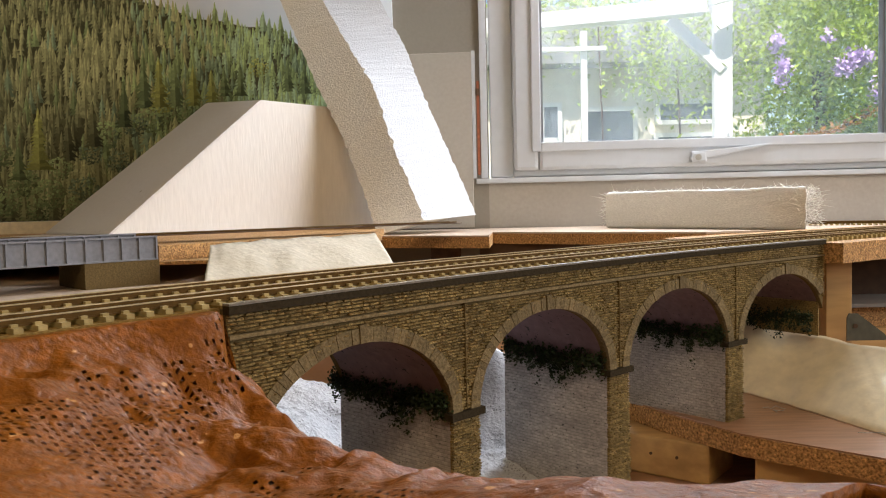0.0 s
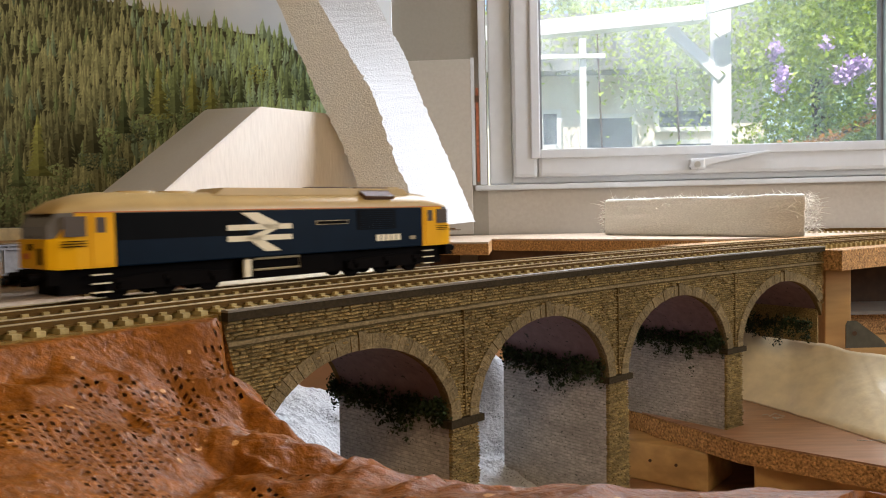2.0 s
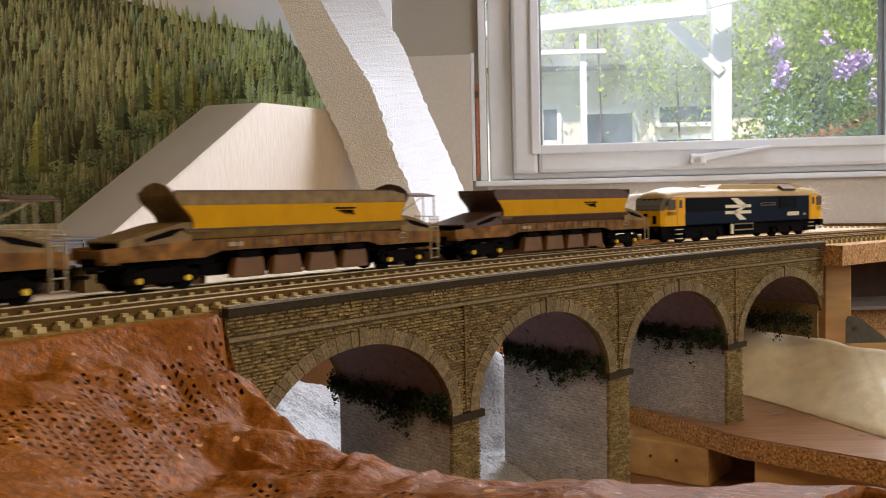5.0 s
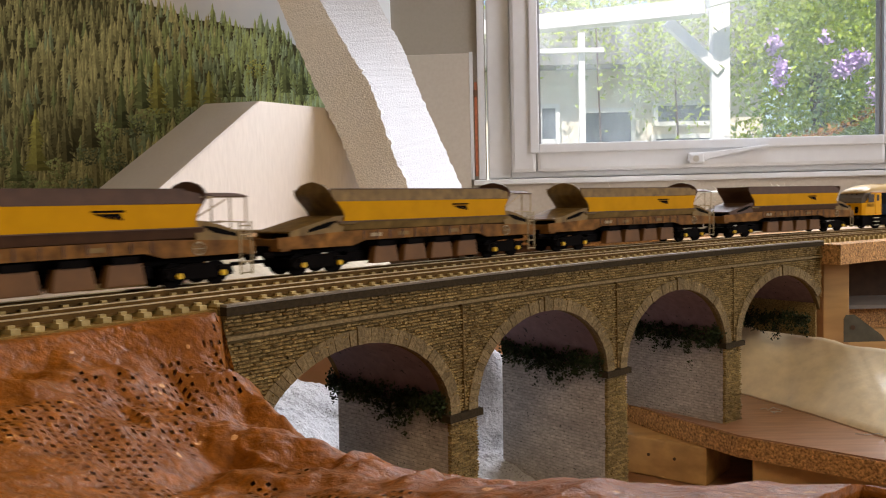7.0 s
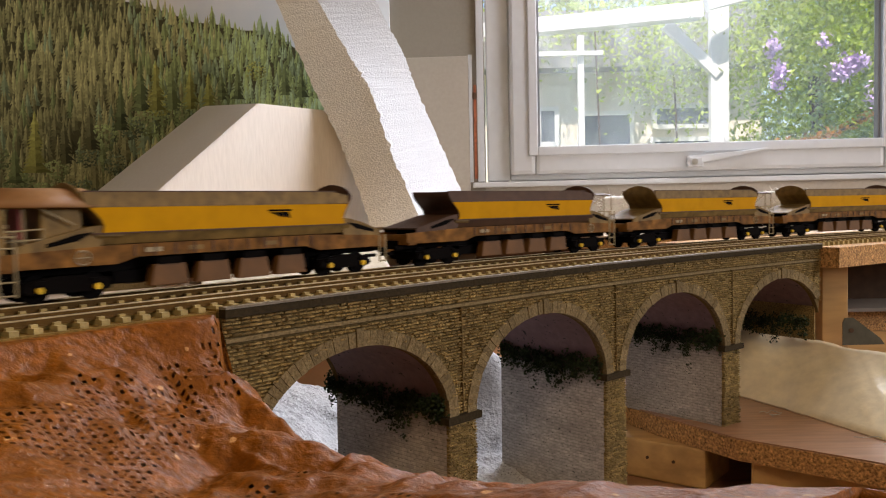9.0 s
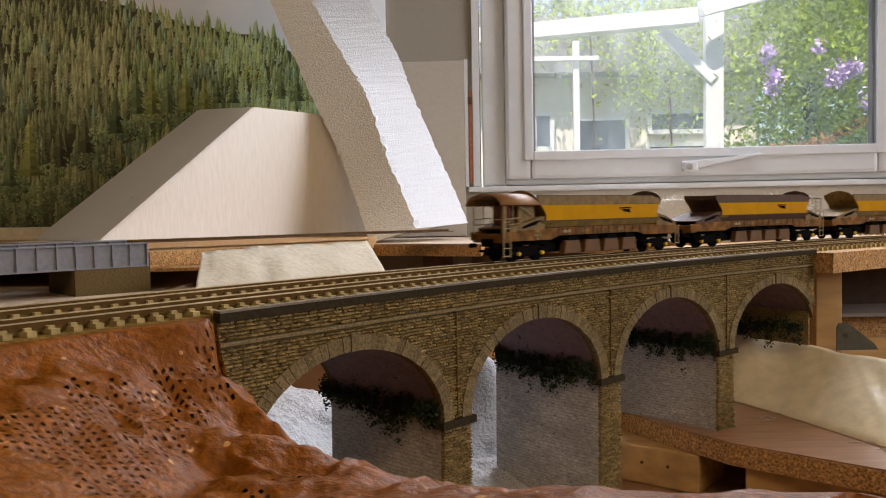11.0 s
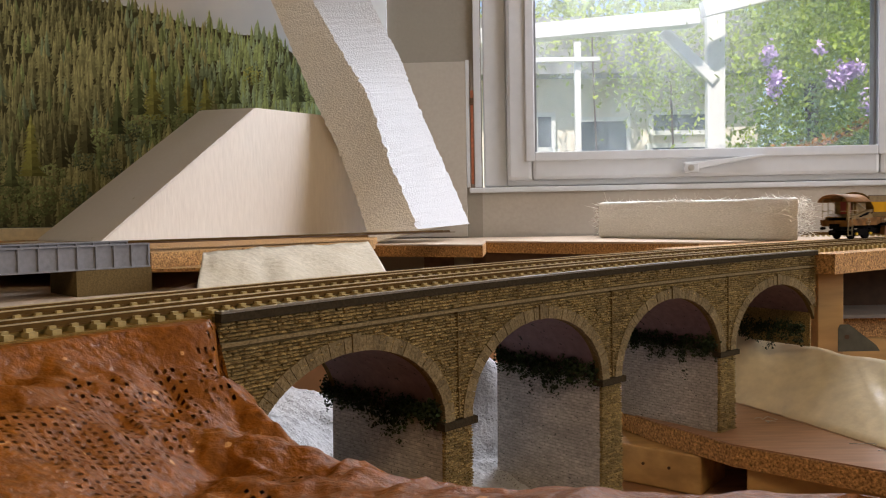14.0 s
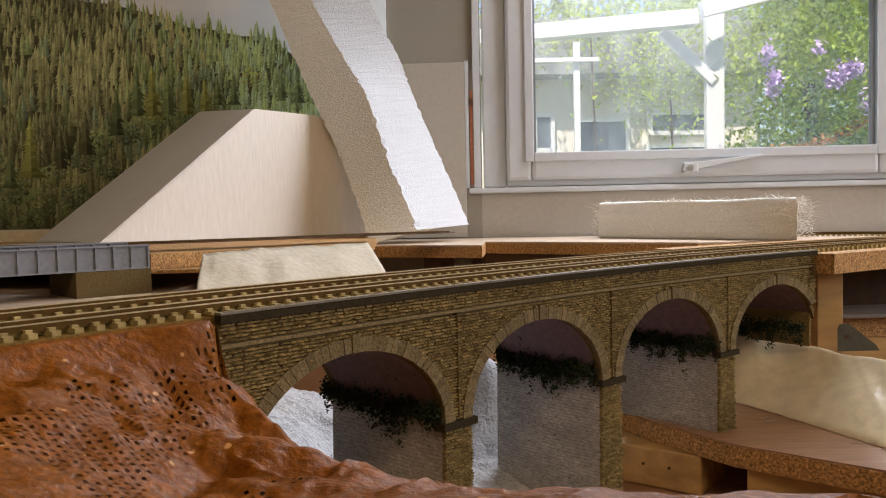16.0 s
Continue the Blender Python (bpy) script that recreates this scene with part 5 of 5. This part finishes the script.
def wagon(rear, front, label):
    """A bogie ballast hopper. rear, front: 'canopy', 'arch', 'flat', 'rail' or 'plain' ends."""
    ob = thing("hopper_wagon", label, "hopper wagon", "ballast hopper wagons")
    B0, B1 = -0.0714, 0.0815                   # hopper between these
    W = 0.0178
    def ring(x, rows):
        return [(x, -w, z) for w, z in rows] + [(x, w, z) for w, z in rows[::-1]]
    sec = [(0.0120, 0.0225), (W, 0.0300), (W, 0.0305), (W, 0.0312)]
    hop = part("hopper", loft([ring(B0 + 0.014, sec), ring(B0 + 0.002, [(0.012, 0.0225), (W - 0.0003, 0.0300), (W, 0.0305), (W, 0.0312)]), ]), OLIVE, ob, "weathered hopper end")
    for y in (-1, 1):
        side = prism([(B0 - 0.001, 0.0440), (B0 + 0.0020, 0.0410), (B0 + 0.0045, 0.0380), (B0 + 0.0055, 0.0350), (B0 + 0.0048, 0.0318), (B1 - 0.0030, 0.0318), (B1 - 0.0040, 0.0350), (B1 - 0.0036, 0.0380), (B1 - 0.0018, 0.0410), (B1, 0.0440)], y * W - 0.0004, y * W + 0.0004)
        part("hopper_side", side, WAGON_YELLOW, ob, "yellow hopper side")
        part("rim", prism([(B0 - 0.001, 0.0442), (B1, 0.0442), (B1 - 0.001, 0.0492), (B1 - 0.012, 0.0514), (B0 - 0.0046, 0.0514), (B0 - 0.0042, 0.0485), (B0 - 0.0030, 0.0462)], y * W - 0.0006, y * W + 0.0006), BROWN if rear == "flat" else OLIVE, ob, "brown hopper rim")
        lower = loft([[(x, y * W - 0.0003, 0.0317), (x, y * W + 0.0003, 0.0317), (x, y * 0.0155 + 0.0003, 0.0262), (x, y * 0.0155 - 0.0003, 0.0262)] for x in (B0 + 0.003, B1 + 0.001)])
        part("hopper_slope", lower, BROWN if rear == "flat" else OLIVE, ob)
        part("rim_lip", box(B0 - 0.004, B1 - 0.010, y * W - 0.0009, y * W + 0.0009, 0.0513, 0.0519), BROWN, ob, "dark top edge of the rim")
        part("waist_band", box(B0, B1, y * (W + 0.0003) - 0.0004, y * (W + 0.0003) + 0.0004, 0.0312, 0.0319), BROWN, ob)
        sole = prism([(-0.112, 0.0175), (-0.108, 0.0165), (-0.060, 0.0165), (-0.050, 0.0195), (0.050, 0.0195), (0.060, 0.0165), (0.108, 0.0165), (0.112, 0.0175), (0.112, 0.0235), (0.060, 0.0258), (-0.060, 0.0258), (-0.112, 0.0235)], y * 0.0165 - 0.0007, y * 0.0165 + 0.0007)
        part("solebar", sole, RUST, ob, "rusty weathered side frame")
        for k in range(11):
            x = -0.052 + k * 0.0105
            part("frame_rib", box(x, x + 0.0009, y * 0.0173 - 0.0004, y * 0.0173 + 0.0004, 0.0198, 0.0256), BROWN, ob)
        for k in range(5):
            x = -0.046 + k * 0.0225
            part("data_mark", box(x, x + 0.0085, y * 0.0174 - 0.0001, y * 0.0174 + 0.0001, 0.0215, 0.0238), OLIVE if k % 2 else WIRE if k == 0 else RUST, ob)
        hx = -0.076 if rear == "canopy" else 0.079
        hw = part("hand_wheel", tube([(hx + 0.0034 * math.cos(a), y * 0.0178, 0.0205 + 0.0034 * math.sin(a)) for a in (2 * math.pi * i / 16 for i in range(17))], 0.00035, n=5), WIRE, ob, "pale brake hand wheel")
        part("spoke", box(hx - 0.0032, hx + 0.0032, y * 0.0178 - 0.0002, y * 0.0178 + 0.0002, 0.0203, 0.0207), WIRE, hw)
        part("spoke", box(hx - 0.0002, hx + 0.0002, y * 0.0178 - 0.0002, y * 0.0178 + 0.0002, 0.0173, 0.0237), WIRE, hw)
        lg = bmesh.new()
        yy = y * (W + 0.0005)
        sx = -1 if y > 0 else 1
        prism([(sx * 0.014 + 0.010, 0.0403), (sx * 0.014 + 0.026, 0.0403), (sx * 0.014 + 0.026, 0.0414), (sx * 0.014 + 0.010, 0.0414)], yy - 0.0001, yy + 0.0001, lg)
        for k in range(4):
            prism([(sx * 0.014 + 0.011 + k * 0.003, 0.0398), (sx * 0.014 + 0.0135 + k * 0.0034, 0.0398), (sx * 0.014 + 0.0185 + k * 0.0022, 0.0374 - k * 0.0003), (sx * 0.014 + 0.0175 + k * 0.0022, 0.0374 - k * 0.0003)], yy - 0.0001, yy + 0.0001, lg)
        part("company_mark", lg, BLACK, ob, "small dark striped mark")
        for k in range(4):
            x = -0.043 + k * 0.0245
            d = part("ballast_door", prism([(x + 0.002, 0.0150), (x + 0.0185, 0.0150), (x + 0.0205, 0.0040), (x, 0.0040)], y * 0.0128 - 0.0030, y * 0.0128 + 0.0030, bevel=0.0006), DOOR, ob, "brown ballast discharge door")
            part("door_arm", box(x + 0.0035, x + 0.0165, y * 0.0162 - 0.0004, y * 0.0162 + 0.0004, 0.0150, 0.0185), BLACK, d)
    part("hopper_floor", loft([ring(B0, [(0.010, 0.0200), (0.0165, 0.0300)]), ring(B1, [(0.010, 0.0200), (0.0165, 0.0300)])]), BROWN, ob)
    part("load_divider", box(B0 + 0.008, B1 - 0.008, -0.0168, 0.0168, 0.030, 0.0385), BROWN, ob)
    part("brake_gear", box(-0.058, 0.058, -0.0085, 0.0085, 0.0062, 0.0124), BLACK, ob, "dark brake gear between the doors")
    part("frame_beam", box(-0.112, 0.112, -0.006, 0.006, 0.0125, 0.0185), BLACK, ob)
    # slope sheets at both ends
    for x0, x1, sgn in ((B0 + 0.004, -0.104, -1), (B1 - 0.003, 0.108, 1)):
        m = OLIVE if (rear != "flat" or sgn > 0) else BROWN
        line = [(x0 - sgn * 0.002, 0.0355), (x0 + sgn * 0.005, 0.0348), (x0 + sgn * 0.014, 0.0326), (x1, 0.0268)]
        part("slope_sheet", loft([[(a, -0.0172, c), (a, 0.0172, c), (a, 0.0172, c - 0.0009), (a, -0.0172, c - 0.0009)] for a, c in line]), m, ob, "sloping end sheet")
        for y in (-0.0165, 0.0165):
            part("cheek_plate", prism([(x0 - sgn * 0.002, 0.0352), (x0 + sgn * 0.005, 0.0340), (x0 + sgn * 0.014, 0.0318), (x1, 0.0258), (x1, 0.0230), (x0, 0.0245)], y - 0.0004, y + 0.0004), m, ob)
            # Black patch in place of a hole; its inner shade is only coloured on.
            part("cheek_opening", prism([(x0 + sgn * 0.003, 0.0325), (x0 + sgn * 0.010, 0.0285), (x0 + sgn * 0.024, 0.0258), (x0 + sgn * 0.024, 0.0276), (x0 + sgn * 0.011, 0.0315)], y - 0.0006, y + 0.0006), BLACK, ob)
        part("end_beam", box(min(x1, x1 + sgn * 0.006), max(x1, x1 + sgn * 0.006), -0.0165, 0.0165, 0.0155, 0.0225), RUST, ob)
        for y in (-0.0115, 0.0115):
            part("buffer", tube([(sgn * 0.112, y, 0.0135), (sgn * 0.117, y, 0.0135), (sgn * 0.1171, y, 0.0135), (sgn * 0.118, y, 0.0135)], 0.0018, n=8), BLACK, ob)
        part("brake_cylinder", tube([(sgn * 0.096, -0.009, 0.0215), (sgn * 0.096, 0.009, 0.0215)], 0.004, n=12), BLACK, ob)
        part("coupling", box(min(sgn * 0.111, sgn * 0.119), max(sgn * 0.111, sgn * 0.119), -0.0014, 0.0014, 0.0085, 0.0105), BLACK, ob)
        bogie(ob, sgn * 0.0816, (-0.0127, 0.0127), 0.0066, 0.040, True)
    def end_plate(x, style, m):
        top = 0.0514 if style != "arch" else 0.0562
        sg = -1 if x < 0 else 1
        bulge = [(-0.0048, 0.0315), (-0.0055, 0.0350), (-0.0045, 0.0380), (-0.0020, 0.0410), (0.0010, 0.0440), (0.0031, 0.0462), (0.0043, 0.0485), (0.0047, top)]
        if x > 0:
            bulge = [(0.7 * d, z) for d, z in bulge]
        def lean(z):
            for (d0, z0), (d1, z1) in zip(bulge, bulge[1:]):
                if z <= z1:
                    return d0 + (d1 - d0) * max(0, z - z0) / max(1e-6, z1 - z0)
            return bulge[-1][0]
        n = 14
        secs = []
        for k in range(n + 1):
            z = 0.0315 + (top - 0.0315) * k / n
            w = W if style != "arch" or z < 0.0470 else W * math.sqrt(max(0.02, 1 - ((z - 0.0470) / (top - 0.0470 + 1e-5)) ** 2))
            xo = x + sg * lean(z)
            secs.append([(xo - 0.0005, -w, z), (xo + 0.0005, -w, z), (xo + 0.0005, w, z), (xo - 0.0005, w, z)])
        part("end_sheet", loft(secs), m, ob, "curved hopper end sheet", False)
    end_plate(B0, "arch" if rear in ("arch", "canopy") else "flat", OLIVE if rear != "flat" else BROWN)
    end_plate(B1, "arch" if front in ("arch", "rail") else "flat", BROWN)
    def rails(sgn, canopy):
        x0, x1 = sgn * 0.082, sgn * 0.110
        for y in (-0.0155, 0.0155):
            part("post", tube([(x1, y, 0.0225), (x1, y, 0.0475)], 0.0005), WIRE, ob)
            part("post", tube([(sgn * 0.100, y, 0.0225), (sgn * 0.100, y, 0.0475)], 0.0005), WIRE, ob)
            part("stay", tube([(x0, y, 0.0475), (x1, y, 0.0475)], 0.0005), WIRE, ob)
            part("stay", tube([(x0 - sgn * 0.004, y, 0.036), (sgn * 0.098, y, 0.0465)], 0.0004), WIRE, ob)
            part("handrail", tube([(sgn * 0.092, y, 0.0255), (sgn * 0.092, y, 0.0345), (x1, y, 0.0335), (x1 + sgn * 0.003, y * 0.6, 0.0335)], 0.0005), WIRE, ob)
            part("handrail", tube([(sgn * 0.092, y, 0.030), (x1, y, 0.029)], 0.0004), WIRE, ob)
        if not canopy:
            part("hood", loft([[(x, w * 1.0, 0.0475 + 0.0022 * (1 - (w / 0.0165) ** 2) + d) for d in (0.0005,) for w in (-0.0165, -0.008, 0, 0.008, 0.0165)] + [(x, w, 0.0475 + 0.0022 * (1 - (w / 0.0165) ** 2)) for w in (0.0165, 0.008, 0, -0.008, -0.0165)] for x in (sgn * 0.090, sgn * 0.1105)]), BROWN, ob, "small curved hood")
        for y in (-0.0172,):
            lad = part("ladder", tube([(sgn * 0.1045, y, 0.0045), (sgn * 0.1045, y, 0.034)], 0.00055), WIRE, ob, "pale end ladder")
            part("ladder_rail", tube([(sgn * 0.1115, y, 0.0045), (sgn * 0.1115, y, 0.034)], 0.00055), WIRE, lad)
            for z in (0.0055, 0.0115, 0.0265, 0.0315):
                part("rung", tube([(sgn * 0.1045, y, z), (sgn * 0.1115, y, z)], 0.00045), WIRE, lad)
    if front == "rail":
        rails(1, False)
    else:
        lad = part("ladder", tube([(0.107, -0.0172, 0.006), (0.107, -0.0172, 0.024)], 0.0005), WIRE, ob, "pale end ladder")
        part("ladder_rail", tube([(0.112, -0.0172, 0.006), (0.112, -0.0172, 0.024)], 0.0005), WIRE, lad)
        part("rung", tube([(0.107, -0.0172, 0.007), (0.112, -0.0172, 0.007)], 0.0005), WIRE, lad)
    if rear == "canopy":
        rails(-1, True)
        arch = [(0.0185 * math.cos(a), 0.0445 + 0.0092 * math.sin(a)) for a in (math.pi * i / 14 for i in range(15))]
        part("canopy", loft([[(x, w, z) for w, z in arch] + [(x, w * 0.95, z - 0.0007) for w, z in arch[::-1]] for x in (-0.115, -0.069)]), CANOPY, ob, "rusty arched canopy roof", True)
        part("cabinet", box(-0.092, -0.074, -0.0135, 0.0135, 0.0232, 0.0445, bevel=0.001), OLIVE, ob, "olive equipment cabinet")
        part("red_panel", box(-0.1005, -0.0990, -0.012, 0.000, 0.030, 0.0445), material("dark red panel", (0.20, 0.03, 0.025), 0.6, 0.2, 60, 8, 0.05), ob)
        part("corner_post", box(-0.1115, -0.1080, -0.0172, -0.0150, 0.0225, 0.0455), OLIVE, ob)
    return ob


def scaled(ob, sx, sy, sz):
    for o in ob.children_recursive:
        o.data.transform(Matrix.Diagonal((sx, sy, sz, 1)))
    return ob


loco = scaled(locomotive(), 0.973, 0.97, 0.945)
W1 = scaled(wagon("flat", "plain", "yellow and rust-brown ballast hopper wagon with a dark rim"), 0.985, 0.97, 0.93)
W2 = scaled(wagon("arch", "rail", "yellow and rust-brown ballast hopper wagon with hooded end platform"), 0.985, 0.97, 0.93)
W3 = scaled(wagon("arch", "rail", "yellow and rust-brown ballast hopper wagon with hooded end platform"), 0.985, 0.97, 0.93)
W4 = scaled(wagon("flat", "rail", "yellow and rust-brown ballast hopper wagon with a dark rim"), 0.985, 0.97, 0.93)
W5 = scaled(wagon("canopy", "arch", "yellow ballast hopper wagon with a canopied rear platform"), 0.985, 0.97, 0.93)

# ---- stones of the viaduct ----
def stone_box(s, w, z, h, proud):
    """Rough-hewn block: its face is drawn in and uneven."""
    return [(s + q * (w / 2 - 0.00006 - d * srng.uniform(0.2, 0.9)), o + d * srng.uniform(-1.0, 1.6), z + r * (h / 2 - 0.00010 - d * srng.uniform(0.7, 1.3)))
            for o, d in ((0.0018, 0.0), (-proud, 0.00032)) for q, r in ((-1, -1), (1, -1), (1, 1), (-1, 1))]


FACES = [(4, 5, 6, 7), (0, 1, 5, 4), (1, 2, 6, 5), (2, 3, 7, 6), (3, 0, 4, 7)]
srng = random.Random(21)
COURSE = 0.00172
stones = []
def run(s0, s1, z, face, h=COURSE):
    s = s0 - srng.uniform(0, 0.004)
    while s < s1:
        w = srng.choice((srng.uniform(0.0026, 0.0042), srng.uniform(0.0038, 0.0072)))
        a, b = max(s, s0), min(s + w, s1)
        if b - a > 0.0008:
            stones.append(((a + b) / 2, b - a, z + srng.uniform(-1, 1) * 0.00005, h, srng.uniform(0.0002, 0.0015)))
        s += w


z = -0.0052
while z > Z_SPRING:
    if not (-0.0165 < z < -0.0122):
        inside = []
        for c in CENTRES:
            d = (z - Z_SPRING) / (Z_CROWN - Z_SPRING + RING_T * 0.5)
            if d < 1:
                half = (HALF + RING_T * 0.5) * math.sqrt(1 - max(0, d) ** 2)
                inside.append((c - half, c + half))
        at = S0
        for a, b in inside + [(S1, S1)]:
            if a - at > 0.002:
                run(at, min(a, S1), z, 0)
            at = b
    z -= COURSE
for i, c in enumerate(PIERS):
    z, low_z = Z_SPRING - 0.0060, (-0.1440 if i == 2 else -0.175)
    while z > low_z:
        grow = 0.0020 * (Z_SPRING - z) / 0.158
        run(c - PIER_W / 2 - grow, c + PIER_W / 2 + grow, z, 0)
        z -= COURSE
picked = set(sorted(range(len(stones)), key=lambda i: abs(stones[i][0] - 0.06) + abs(stones[i][2] + 0.03) * 0.5)[:300])
verts, faces = [], []
for i, (s, w, z, h, proud) in enumerate(stones):
    pts = stone_box(s, w, z, h, proud)
    if i in picked:
        c = on_line(s, 0, z)
        me = bpy.data.meshes.new("stone")
        me.from_pydata([tuple(on_line(a, o, zz) - c) for a, o, zz in pts], [], FACES)
        me.materials.append(STONE)
        o = new("stone", me)
        o.parent, o.location = via, c
    else:
        n0 = len(verts)
        verts += [tuple(on_line(a, o, zz)) for a, o, zz in pts]
        faces += [tuple(n0 + k for k in f) for f in FACES]
me = bpy.data.meshes.new("stonework")
me.from_pydata(verts, [], faces)
me.materials.append(STONE_REST)
ob = tagged(new("stonework", me), "weathered brown stone courses", kind="stuff")
ob.parent = via
# arch stones, each its own piece
for c in CENTRES:
    n = 45
    for i in range(n):
        a0, a1 = math.pi * (i + 0.03) / n, math.pi * (i + 0.97) / n
        key = i == 22
        t = RING_T + (0.0016 if key else 0)
        proud = 0.0022 if key else srng.uniform(0.0010, 0.0016)
        pts = []
        for o in (0.002, -proud):
            for a, g in ((a0, 0), (a1, 0), (a1, t), (a0, t)):
                pts.append((c - (HALF + g) * math.cos(a), o, Z_SPRING + (Z_CROWN - Z_SPRING + g) * math.sin(a)))
        if max(p[0] for p in pts) > S1:
            continue
        org = on_line(c, 0, Z_SPRING)
        me = bpy.data.meshes.new("arch_stone")
        me.from_pydata([tuple(on_line(*p) - org) for p in pts], [], FACES)
        me.materials.append(RING)
        o = new("arch_stone", me)
        o.parent, o.location = via, org

# upright joint strips over the piers
for c in PIERS:
    part("joint_strip", strip(bmesh.new(), c - 0.00028, c + 0.00028, -0.0014, 0.0015, Z_SPRING + 0.001, -0.0154), MORTAR, via, "dark upright joint over a pier")

# ivy on the piers below the arches
irng = random.Random(8)
for i, c in enumerate(PIERS + [S1 - 0.004]):
    bm = bmesh.new()
    edge = c - PIER_W / 2 - 0.0015
    for k in range(200):
        off = irng.uniform(0.002, DEPTH + (0.004 if i == 0 else -0.004))
        drop = abs(irng.gauss(0, 0.0055)) * (1.6 if 0.3 < off / DEPTH < 0.7 else 1)
        p = on_line(edge - irng.uniform(0, 0.003), off, (Z_SPRING + 0.006 if i < 3 else -0.072) - drop + irng.uniform(0, 0.006))
        leaves(irng, 16, p, (0.0016, 0.0016, 0.0022), 0.0012, bm, 0.6)
    tagged(solid("ivy", bm, IVY, "dark green ivy clumps hanging below an arch", "ivy", "stuff"), group="ivy clumps")


# ---- the train's run over the viaduct ----
SPEED = 0.1638


def on_track(s_mid, gap):
    a, b = on_line(s_mid - gap, TRACKS[1]), on_line(s_mid + gap, TRACKS[1])
    m = (a + b) / 2
    return pose(m.x, m.y, RAIL_Z, 0, 0, math.degrees(math.atan2(b.y - a.y, b.x - a.x)))


def motions():
    for ob, s7, gap in ((loco, 0.9288, 0.070), (W1, 0.6736, 0.0782), (W2, 0.4419, 0.0782), (W3, 0.2101, 0.0782), (W4, -0.0220, 0.0782), (W5, -0.2561, 0.0782)):
        walk(ob, [(t / 2, on_track(s7 + SPEED * (t / 2 - 7), gap)) for t in range(33)])


motions()
